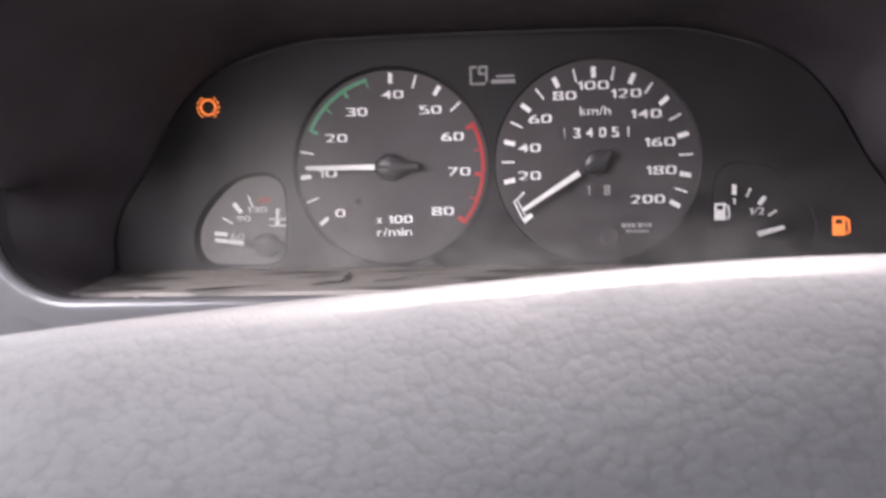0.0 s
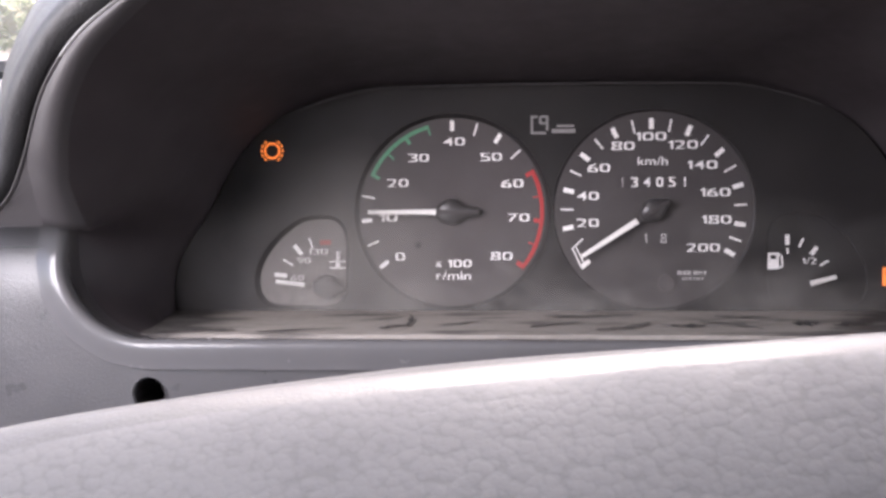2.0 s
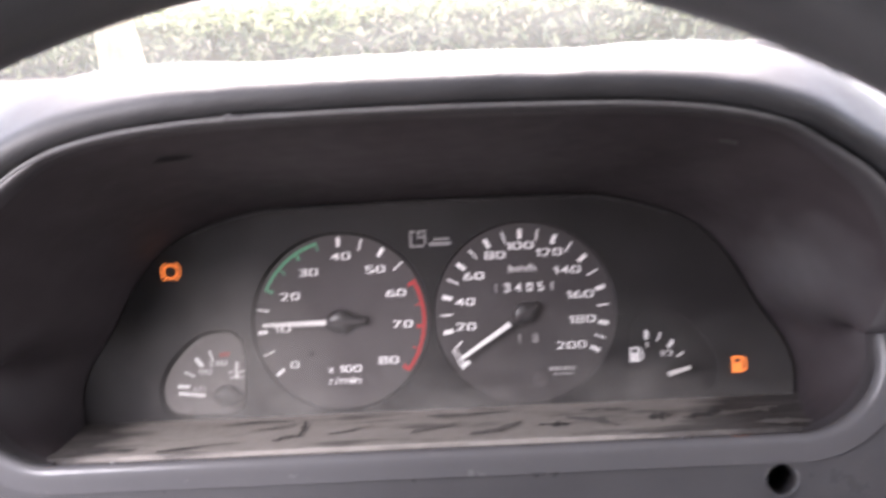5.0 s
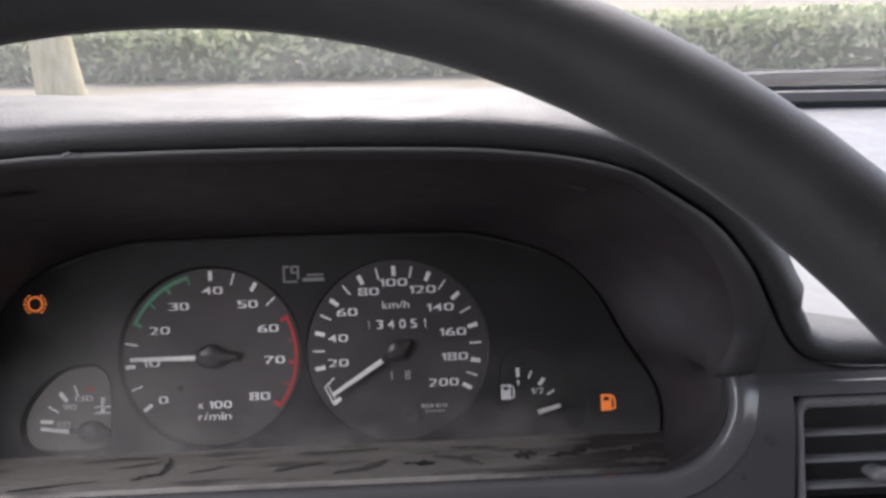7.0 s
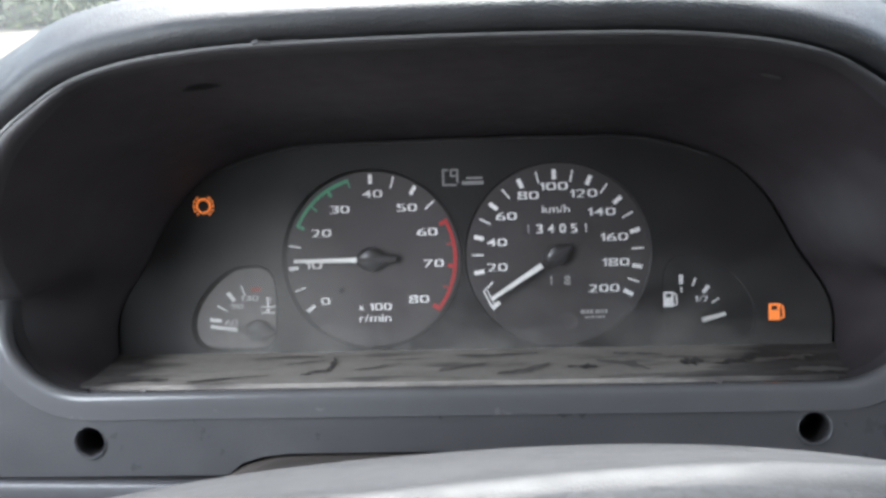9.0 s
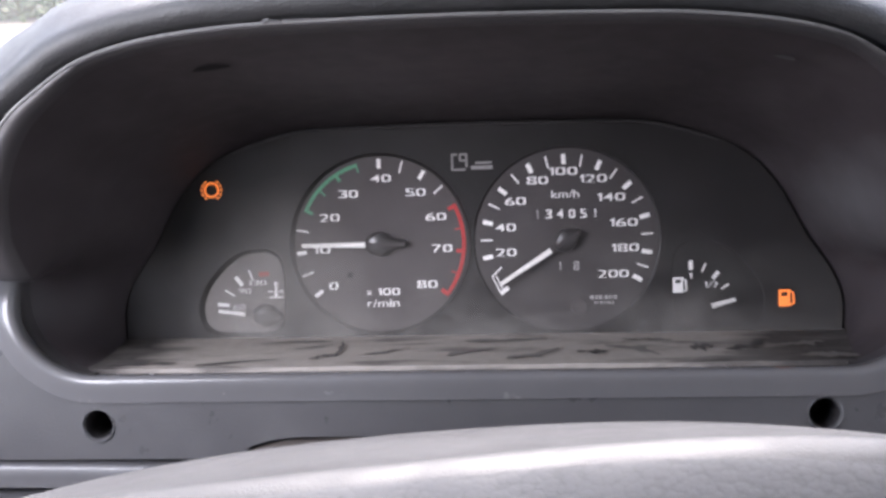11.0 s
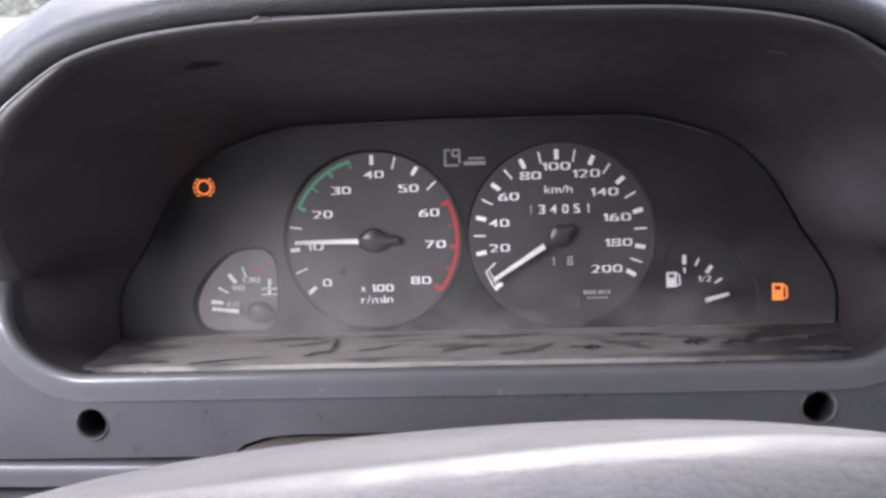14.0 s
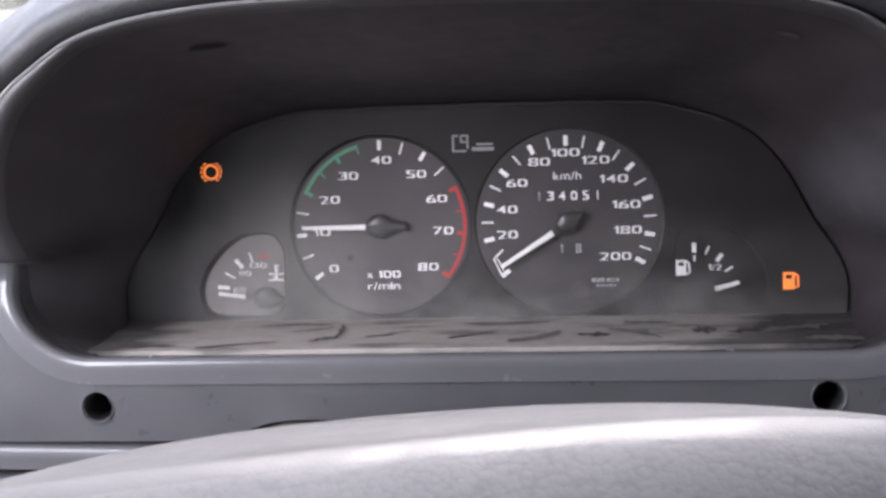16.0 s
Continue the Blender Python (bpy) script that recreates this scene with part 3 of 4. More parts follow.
part("zero_bracket", joined(stroke(*polar(SPEEDO, 0.0415, 218), *polar(SPEEDO, 0.0405, 205), 0.0007, PRINT_Y), stroke(*polar(SPEEDO, 0.0395, 217), *polar(SPEEDO, 0.0388, 206), 0.0006, PRINT_Y),
                            stroke(*polar(SPEEDO, 0.0345, 202), *polar(SPEEDO, 0.0405, 205.5), 0.0008, PRINT_Y)), WHITE, speedo)
for text, x, z, w in (("20", 0.0610, -0.0042, 0.0100), ("40", 0.0610, 0.0081, 0.0100), ("60", 0.0660, 0.0209, 0.0102), ("80", 0.0769, 0.0308, 0.0104), ("100", 0.0896, 0.0350, 0.0135),
                      ("120", 0.1040, 0.0311, 0.0130), ("140", 0.1126, 0.0219, 0.0132), ("160", 0.1185, 0.0094, 0.0132), ("180", 0.1191, -0.0030, 0.0130), ("200", 0.1130, -0.0157, 0.0150)):
    numeral(speedo, text, x, z, w)
numeral(speedo, "km/h", 0.0903, 0.0238, 0.0134, 0.0036, WHITE)


def counter(name, x0, x1, z, h, digits, label):
    """A row of number drums sunk behind a slot in the dial."""
    win = part(name, box(x0, x1, PRINT_Y - 0.0002, PRINT_Y + 0.0001, z - h / 2, z + h / 2, 0.00008, 1), DRUM, speedo, label)
    for text, x, mat, w in digits:
        part("digit", moved(lettering(text, w, 0.0043, 0.01), x, PRINT_Y - 0.0003, z), mat, win)


counter("odometer", 0.0738, 0.1075, 0.0142, 0.0062,
        [("1", 0.0766, GREY_PRINT, 0.0008), ("3", 0.0821, WHITE, 0.0031), ("4", 0.0877, WHITE, 0.0032), ("0", 0.0934, WHITE, 0.0031), ("5", 0.0990, WHITE, 0.0031), ("1", 0.1046, WHITE, 0.0008)],
        "odometer window with white digits")
counter("trip_counter", 0.0775, 0.1060, -0.0114, 0.0060, [("0", 0.0800, DRUM_DIM, 0.0026), ("1", 0.0872, GREY_PRINT, 0.0009), ("8", 0.0952, GREY_PRINT, 0.0028)], "trip counter window with faint digits")
part("dial_marking", joined(*[stroke(x, -0.0272, x + w, -0.0272, 0.0019, PRINT_Y) for x, w in ((0.1015, 0.0022), (0.1041, 0.0014), (0.1059, 0.0017), (0.1086, 0.0019), (0.1109, 0.0007), (0.1121, 0.0006), (0.1133, 0.0012))],
                             *[stroke(x, -0.0299, x + w, -0.0299, 0.0012, PRINT_Y) for x, w in ((0.1035, 0.0012), (0.1052, 0.0008), (0.1066, 0.0014), (0.1086, 0.0009), (0.1101, 0.0015), (0.1122, 0.0010))]), GREY_PRINT, speedo, "small unreadable grey marking")
part("reset_dimple", lathe([(0.0001, PRINT_Y + 0.0001), (0.0030, PRINT_Y - 0.0001), (0.0036, PRINT_Y - 0.0003), (0.0040, PRINT_Y - 0.0003), (0.0044, PRINT_Y)], (0.0965, -0.0320), 28), DIAL, speedo, "round black dimple", 50)
pointer(speedo, SPEEDO, 212.6, 0.0092, 0.0388, 0.0028, 0.0019, 0.0056, 1.3)

# temperature gauge
temp = GAUGES["temperature_gauge"]
DIAL_Y = DEPTH["temperature_gauge"]
PRINT_Y = DIAL_Y - 0.0002
TPIV = (-0.0600, -0.0338)
for x, z, dx, dz, w in ((-0.0823, -0.0281, 0.0060, -0.0006, 0.0018), (-0.0789, -0.0221, 0.0048, -0.0028, 0.0008), (-0.0740, -0.0162, 0.0034, -0.0044, 0.0020), (-0.0678, -0.0132, 0.0018, -0.0052, 0.0008)):
    part("tick", stroke(x - dx / 2, z - dz / 2, x + dx / 2, z + dz / 2, w, PRINT_Y), WHITE, temp)
for text, x, z, w in (("60", -0.0745, -0.0294, 0.0064), ("90", -0.0712, -0.0212, 0.0064), ("130", -0.0645, -0.0171, 0.0090)):
    numeral(temp, text, x, z, w, 0.0026, FADED)
part("red_mark", band(*TPIV, 0.0200, 0.0222, 86, 100, PRINT_Y), DULL_RED, temp)
part("coolant_symbol", joined(stroke(-0.0553, -0.0230, -0.0553, -0.0168, 0.0012, PRINT_Y), stroke(-0.0553, -0.0176, -0.0536, -0.0176, 0.0006, PRINT_Y), stroke(-0.0553, -0.0194, -0.0538, -0.0194, 0.0006, PRINT_Y),
                              slab(circle(-0.0553, -0.0234, 0.0012, 12), PRINT_Y - 0.00015, PRINT_Y), stroke(-0.0592, -0.0217, -0.0562, -0.0217, 0.0007, PRINT_Y), stroke(-0.0545, -0.0217, -0.0515, -0.0217, 0.0007, PRINT_Y),
                              stroke(-0.0590, -0.0247, -0.0516, -0.0247, 0.0007, PRINT_Y)), WHITE, temp)
pointer(temp, TPIV, 172.5, 0.0105, 0.0240, 0.0024, 0.0017, 0.0062, 1.25)

# fuel gauge
fuel = GAUGES["fuel_gauge"]
DIAL_Y = DEPTH["fuel_gauge"]
PRINT_Y = DIAL_Y - 0.0002
FPIV = (0.1480, -0.0352)
for x, z, a, w, ln in ((0.1503, -0.0123, 90, 0.0019, 0.0046), (0.1565, -0.0136, 66, 0.0009, 0.0042), (0.1622, -0.0173, 53, 0.0019, 0.0044), (0.1667, -0.0229, 33, 0.0010, 0.0042)):
    dx, dz = ln / 2 * math.cos(radians(a)), ln / 2 * math.sin(radians(a))
    part("tick", stroke(x - dx, z - dz, x + dx, z + dz, w, PRINT_Y), WHITE, fuel)
numeral(fuel, "1", 0.1503, -0.0174, 0.0012, 0.0027, WHITE)
numeral(fuel, "1/2", 0.1603, -0.0219, 0.0062, 0.0028, WHITE)


def pump(x, z, s, y, mat, parent, name, label):
    """A petrol pump symbol: body with a window and a bent hose."""
    body = slab([(x - 0.45 * s, z - 0.5 * s), (x + 0.2 * s, z - 0.5 * s), (x + 0.2 * s, z + 0.5 * s), (x - 0.45 * s, z + 0.5 * s)], y - 0.00015, y + 0.00005,
                [[(x - 0.3 * s, z + 0.12 * s), (x + 0.06 * s, z + 0.12 * s), (x + 0.06 * s, z + 0.36 * s), (x - 0.3 * s, z + 0.36 * s)]])
    hose = joined(stroke(x + 0.2 * s, z + 0.42 * s, x + 0.38 * s, z + 0.28 * s, 0.1 * s, y), stroke(x + 0.37 * s, z + 0.32 * s, x + 0.42 * s, z - 0.3 * s, 0.11 * s, y),
                  stroke(x + 0.44 * s, z - 0.32 * s, x + 0.2 * s, z - 0.4 * s, 0.1 * s, y))
    part(name, joined(body, hose), mat, parent, label)


pump(0.1451, -0.0219, 0.0075, PRINT_Y, WHITE, fuel, "pump_symbol", "white petrol pump symbol")
pointer(fuel, FPIV, 15.5, 0.0120, 0.0235, 0.0025, 0.0018, 0.0060, 1.0, False)

# warning lamps and marks on the mask
LAMP_Y = FACE_Y - 0.0003
lamp = (-0.0851, 0.0301)
pads = [band(*lamp, 0.0046, 0.0054, a - 8, a + 8, LAMP_Y, 6) for a in (-52, -26, 0, 26, 52, 128, 154, 180, 206, 232)]
part("brake_warning_lamp", joined(band(*lamp, 0.0029, 0.0039, 0, 360, LAMP_Y, 40), *pads), AMBER, cluster, "lit amber brake wear symbol")
pump(0.1957, -0.0290, 0.0082, LAMP_Y, AMBER, cluster, "fuel_warning_lamp", "lit amber petrol pump symbol")
lx, lz = 0.0391, 0.0408
part("white_emblem", joined(*[stroke(*a, *b, 0.0010, LAMP_Y) for a, b in (((lx - 0.0036, lz - 0.0036), (lx - 0.0036, lz + 0.0036)), ((lx - 0.0041, lz + 0.0036), (lx - 0.0010, lz + 0.0036)),
                              ((lx + 0.0002, lz + 0.0036), (lx + 0.0036, lz + 0.0036)), ((lx + 0.0034, lz + 0.0040), (lx + 0.0034, lz - 0.0028)), ((lx - 0.0040, lz - 0.0038), (lx + 0.0028, lz - 0.0038)),
                              ((lx + 0.0002, lz + 0.0036), (lx + 0.0002, lz + 0.0004)), ((lx + 0.0002, lz + 0.0006), (lx + 0.0034, lz + 0.0006)))]), DIM_PRINT, cluster, "pale square emblem")
part("emblem_bar", joined(stroke(0.0468, 0.0401, 0.0548, 0.0401, 0.0010, LAMP_Y), stroke(0.0446, 0.0378, 0.0552, 0.0378, 0.0018, LAMP_Y)), DIM_PRINT, cluster, "pale unreadable emblem bars")

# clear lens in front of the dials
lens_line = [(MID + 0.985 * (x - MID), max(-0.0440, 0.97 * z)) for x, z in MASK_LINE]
lens = part("lens", slab(lens_line, -0.0092, -0.0082), LENS, cluster, "clear plastic lens under dust with painted light")
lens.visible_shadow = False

# the lens's upper edge, a paler strip standing in for its lit line
top = [(x, z) for x, z in lens_line if z > 0.046]
part("lens_edge", sheet([[(x, -0.0094, z - 0.0002) for x, z in top], [(x, -0.0100, z + 0.0005) for x, z in top], [(x, -0.0080, z + 0.0009) for x, z in top]]), ROLL_GREY, lens, "thin upper edge of the lens, paler as if lit", 60)

# the dusty ledge below the dials
def ledge_z(y):
    """Falls gently towards the driver, then drops into a narrow gap behind the lip."""
    return -0.0450 + 0.07 * y + 0.0008 * max(0.0, (y + 0.012) / 0.011) ** 2 - 0.0040 * min(1.0, max(0.0, (-y - 0.0560) / 0.0010))


lx0, lx1 = -0.1500, 0.2315
rows = []
for y in [FACE_Y + 0.002 - 0.055 * j / 18 for j in range(19)] + [-0.0563, -0.0568, -0.0575, -0.0618]:
    side_in = 0.006 * max(0.0, (-y - 0.03) / 0.03) ** 2
    rows.append([(lx0 + side_in + (lx1 - lx0 - 2 * side_in) * i / 90, y, ledge_z(y) + 0.0003 * noise.noise((i * 0.2, y * 90, 0))) for i in range(91)])
ledge = part("ledge", sheet(rows), DUST, cluster, "dust-covered ledge with wiped streaks", 60)
rng = random.Random(5)
COUNT = 22
FAINT = {(0.1060, 0.1280), (0.0600, 0.0840), (0.0330, 0.0540), (0.1880, 0.2120), (-0.0060, 0.0150), (-0.0440, -0.0230), (-0.0600, -0.0250), (0.0400, 0.0800), (0.1150, 0.1380), (0.1850, 0.2050)}
# each wiped mark: two ends and a width
for x0, y0, x1, y1, wide in ((0.1435, -0.0330, 0.1545, -0.0325, 0.0115), (0.1590, -0.0370, 0.1775, -0.0200, 0.0075), (0.0920, -0.0372, 0.1060, -0.0382, 0.0050), (0.1060, -0.0270, 0.1280, -0.0440, 0.0060),
                             (0.1480, -0.0545, 0.1560, -0.0550, 0.0035), (0.1030, -0.0545, 0.1260, -0.0555, 0.0022), (0.0600, -0.0480, 0.0840, -0.0310, 0.0055), (0.0330, -0.0420, 0.0540, -0.0300, 0.0050),
                             (0.1880, -0.0480, 0.2120, -0.0500, 0.0090), (-0.0195, -0.0140, -0.0185, -0.0400, 0.0024), (-0.0190, -0.0380, -0.0300, -0.0450, 0.0040), (-0.0440, -0.0270, -0.0230, -0.0190, 0.0028), (-0.0060, -0.0370, 0.0150, -0.0270, 0.0040),
                             (-0.1230, -0.0500, -0.0900, -0.0490, 0.0050), (-0.0800, -0.0530, -0.0450, -0.0440, 0.0030), (-0.0600, -0.0160, -0.0250, -0.0130, 0.0040), (0.0400, -0.0150, 0.0800, -0.0130, 0.0040),
                             (0.1150, -0.0160, 0.1380, -0.0200, 0.0040), (0.1850, -0.0300, 0.2050, -0.0240, 0.0070)):
    a, b = Vector((x0, y0)), Vector((x1, y1))
    d = b - a
    n = Vector((-d.y, d.x)).normalized()
    pts = []
    bend = rng.uniform(-0.5, 0.5) * wide
    for i in range(2 * COUNT):
        f = min(i, 2 * COUNT - 1 - i) / (COUNT - 1)
        w = wide / 2 * (max(0.0, math.sin(math.pi * (0.04 + 0.92 * f))) ** 0.5) * max(0.12, 0.85 + 1.5 * noise.noise((x0 * 900 + f * 5, y0 * 500, i // COUNT * 7)) + rng.uniform(-0.15, 0.15))
        q = a + d * f + n * ((w if i < COUNT else -w) + bend * math.sin(math.pi * f))
        pts.append((q.x, q.y))
    bm = bmesh.new()
    bm.faces.new([bm.verts.new((px, max(-0.0555, min(py, -0.004)), ledge_z(max(py, -0.0555)) + 0.0006)) for px, py in pts])
    part("wiped_patch", bm, PALE_SMEAR if (x0, x1) in FAINT else SMEAR, ledge, "patch wiped nearly free of dust")

# ---------------------------------------------------------------- hood over the instruments
hood = thing("instrument_hood", "padded charcoal vinyl hood over the instruments, scuffed seam", "instrument hood")
low = opening(0.0005)
low_left = [Vector((x, -0.060, z)) for x, z in low[:20]][::-1] + [Vector((-0.1565, -0.0640, -0.0045))]
low_right = [Vector((2 * MID - 0.009 - q.x, q.y, q.z)) for q in reversed(low_left)]
rim_line = [Vector((x, FACE_Y + 0.0005, z)) for x, z in MASK_LINE]
cut = next(i for i, q in enumerate(rim_line) if q.z > -0.006)
A = resample(low_left, 25) + resample([low_left[-1] + Vector((-0.001, -0.004, 0.0006)), *LINER_LINE, low_right[0] + Vector((0.001, -0.004, 0.001))], 121) + resample(low_right, 25)
B = resample(rim_line[: cut + 1], 25) + resample(rim_line[cut:-cut], 121) + resample(rim_line[-cut - 1 :], 25)
rows = []
for inset, depth in ((0.0, 0.0), (0.0022, -0.0006), (0.0044, 0.0006), (0.0062, 0.0032), (0.0072, 0.0070)):
    row = []
    for a in A:
        d = (Vector((MID + 0.75 * (a.x - MID), 0, -0.01)) - Vector((a.x, 0, a.z))).normalized()
        k = 0.15 + (0.20 + 1.6 * min(1.0, max(0.0, 0.075 - a.z) / 0.05)) * min(1.0, max(0.0, (-0.068 - a.y) / 0.012))
        row.append(a + d * inset * k + Vector((0, depth, 0)))
    rows.append(row)
last = rows[-1]
edge_roll = rows
rows = [last]
# a narrow dark groove parts the liner from the mask
foot_row = []
for b in B:
    d = Vector((b.x - MID, 0, b.z)).normalized()
    gap = 0.0008 + 0.0009 * min(1.0, max(0.0, (b.x - 0.165) / 0.03))
    foot_row.append(b + d * gap + Vector((0, -0.0012, 0)))
for k in range(1, 15):
    row = [a.lerp(b, k / 14) for a, b in zip(last, foot_row)]
    eased = row
    for _ in range(40):
        eased = [eased[0], *[(p + q * 2 + r) / 4 for p, q, r in zip(eased, eased[1:], eased[2:])], eased[-1]]
    # the wall runs smoothly from the hood down behind the lip
    share = min(1.0, 5 * k / 14 * (1 - k / 14))
    rows.append([q.lerp(e, share * min(1.0, max(0.0, (0.035 - q.z) / 0.02)) * min(1.0, max(0.0, (q.z + 0.040) / 0.02))) for q, e in zip(row, eased)])
rows.append([b + Vector((0, 0.0006, 0)) for b in foot_row])
rows.append([b + Vector((0, 0.0060, 0)) for b in foot_row])
liner = part("liner", sheet(rows), LINER, hood, "matt black inner liner with dusty marks and painted light", 85)
part("edge_roll", sheet(edge_roll), ROLL_GREY, liner, "rounded grey edge of the liner", 85)
spot = min(range(len(last)), key=lambda i: abs(last[i].x + 0.0527) + (last[i].z < 0.03))
for di, f, long, wide, label in ((-0.5, 0.185, 1.6, 0.024, "dark smudge on the liner"), (48, 0.15, 0.9, 0.012, "small pale scuff on the liner")):
    bm = bmesh.new()
    ring = []
    for k in range(24):
        a = 2 * math.pi * k / 24
        at, g = spot + di + long * math.cos(a) * (1 + 0.2 * math.sin(3 * a)), f + wide * math.sin(a)
        i0 = int(at)
        p = last[i0].lerp(last[i0 + 1], at - i0).lerp(foot_row[i0].lerp(foot_row[i0 + 1], at - i0), g)
        ring.append(bm.verts.new(p + Vector((0, -0.0002, -0.0006))))
    bm.faces.new(ring)
    part("smudge", bm, SOOT if di < 0 else TRIM, liner, label)


for side in (0, 1):
    a, b = HOOD_LINE[:: 1 - 2 * side], LINER_LINE[:: 1 - 2 * side]
    a, b = [q for q in resample(a, 200)[:90] if q.z < 0.028], [q for q in resample(b, 200)[:90] if q.z < 0.028]
    part("flange", sheet([resample(a, 24), resample(b, 24)]), ROLL_GREY, liner, "grey flange at the foot of the hood", 60)


def outward(line):
    """Outward directions in the xz plane along a line that runs left, over the top, to the right."""
    out = []
    for i in range(len(line)):
        t = line[min(i + 1, len(line) - 1)] - line[max(i - 1, 0)]
        out.append(Vector((-t.z, 0, t.x)).normalized())
    return out


edge = resample(HOOD_LINE, 110)
outs = outward(edge)
BEAD = [(0.0, 0.002), (-0.0003, 0.0004), (-0.0002, -0.0006), (0.0003, -0.0009), (0.0008, -0.0006), (0.0010, 0.0004), (0.0009, 0.003)]
# drawn back on the right, where it would catch too much light
bead = [[p + o * a + Vector((0, y + 0.0045 * min(1.0, max(0.0, (p.x - 0.165) / 0.035)), 0)) for a, y in BEAD] for p, o in zip(edge, outs)]
# one bead in two colours: pale where it catches light, dark where shaded
first = next(i for i, p in enumerate(edge) if p.z > 0.052)
final = len(edge) - next(i for i, p in enumerate(reversed(edge)) if p.z > 0.052)
part("seam_bead", sheet(bead[first:final]), SEAM_GREY, hood, "thin grey plastic edge along the opening", 60)
for run in (bead[: first + 1], bead[final - 1 :]):
    part("shaded_bead", sheet(run), ROLL_GREY, hood, "side run of the same edge, darkened for shade", 60)
ROLL = [(0.0014, 0.006), (0.0018, 0.0015), (0.0030, -0.0022), (0.0060, -0.0045), (0.0095, -0.0040), (0.0125, -0.0005), (0.0145, 0.0050), (0.0158, 0.0120), (0.0185, 0.0260), (0.0255, 0.0500),
        (0.0350, 0.0850), (0.0433, 0.1200), (0.0485, 0.1450), (0.0510, 0.1650), (0.0495, 0.1850), (0.0420, 0.2050), (0.0270, 0.2200), (-0.0050, 0.2320), (-0.0500, 0.2400)]
rows = []
for i, (p, o) in enumerate(zip(edge, outs)):
    row = []
    for a, y in ROLL:
        foot = min(1.0, max(0.0, 0.055 - p.z) / 0.06)
        spread = 1 + 0.3 * max(0, 0.07 - p.z) / 0.07 * (y > 0.02) + (1.2 * foot ** 4 if p.x > MID and y < 0.03 else 0.0)
        if p.x > MID and y > 0.012:
            a = a + (min(a, 0.0165) - a) * min(1.0, 1.6 * foot)
            spread = 1.0 + 1.2 * foot ** 4
        if p.z < 0.02:
            spread *= 1 - 0.5 * min(1.0, max(0.0, (o.z - 0.3) / 0.5))
        shoulder = min(1.0, max(0.0, (abs(p.x - MID) - 0.04) / 0.10)) * (1 - foot)
        q = p + o * a * spread * (1 + 0.70 * shoulder * min(1.0, max(0.0, y / 0.02)) * min(1.0, max(0.0, 1.6 - y / 0.06))) + Vector((0, y, 0))
        q += o * 0.0004 * noise.noise((p.x * 60, y * 60, p.z * 60))
        row.append(q)
    rows.append(row)
cover = part("cover", sheet(rows), COVER, hood, "padded grained charcoal cover", 60)
part("scuffed_edge", joined(*[moved(box(-w, w, -0.0012, 0.0012, -h, h, 0.0003, 1), x, -0.1405, z, t) for x, z, w, h, t in ((-0.0185, 0.0864, 0.0014, 0.0007, 14), (-0.0152, 0.0863, 0.0020, 0.0004, -4), (-0.0080, 0.0866, 0.0050, 0.0002, 1))]),
     TRIM, cover, "worn frayed spot on the seam")

# ---------------------------------------------------------------- trim round the opening
trim = thing("cluster_trim", "grey moulded plastic trim panel round the instrument opening", "trim panel")


def trim_y(x, z):
    """The panel turns slightly under towards its lower edge, and back at its top."""
    return -0.10 * (z + 0.056) + 9.0 * max(0.0, z + 0.036) ** 2


PANEL_Y = -0.0645
SCREWS = [(-0.1215, -0.0725), (0.1930, -0.0700)]
VENT = (0.263, 0.452, -0.0790, -0.0185)
notch = [(0.152, -0.0885), (0.1455, -0.0830), (0.1360, -0.0800), (0.1220, -0.0788), (0.04, -0.0786), (-0.032, -0.0788), (-0.0440, -0.0800), (-0.0535, -0.0830), (-0.0600, -0.0885)]
outline = [(-0.325, -0.0885), (-0.325, -0.0045)] + [(x, z) for x, z in opening(0.0108)] + [(1.16, -0.0045), (1.16, -0.0885)] + notch
outline = [(x, min(z, -0.0045)) for x, z in outline]
vx0, vx1, vz0, vz1 = VENT
vent_hole = [(vx0, vz0), (vx1, vz0), (vx1, vz1), (vx0, vz1)]
bm = slab(outline, PANEL_Y, PANEL_Y + 0.03, [circle(*s, 0.0072, 28) for s in SCREWS] + [vent_hole])
for level in (-0.0400, -0.0340, -0.0290, -0.0240, -0.0195, -0.0155, -0.0120, -0.0095, -0.0070):
    bmesh.ops.bisect_plane(bm, geom=[*bm.verts, *bm.edges, *bm.faces], plane_co=(0, 0, level), plane_no=(0, 0, 1))
for v in bm.verts:
    v.co.y += trim_y(v.co.x, v.co.z)
panel = part("panel", bm, TRIM, trim, "", 30)
lip_line = [Vector((x, 0, z)) for x, z in opening()]
lip_out = []
for i in range(len(lip_line)):
    t = lip_line[min(i + 1, len(lip_line) - 1)] - lip_line[max(i - 1, 0)]
    lip_out.append(Vector((t.z, 0, -t.x)).normalized())
LIP_SHAPE = [(0.0040, -0.0585), (0.0006, -0.0590), (0.0, -0.0600), (0.0, -0.0620)] + [(0.0030 - 0.0030 * math.cos(radians(a)), -0.0634 - 0.0032 * math.sin(radians(a))) for a in range(0, 91, 10)] + [(0.0042, -0.06652), (0.0056, -0.06625), (0.0072, -0.06585), (0.0088, -0.06535), (0.0104, -0.06492), (0.0120, -0.06458)]
part("lip", sheet([[p + o * a + Vector((0, y + trim_y(0, p.z), 0)) for a, y in LIP_SHAPE] for p, o in zip(lip_line, lip_out)]), LIP, trim, "smooth rounded paler lip", 50)
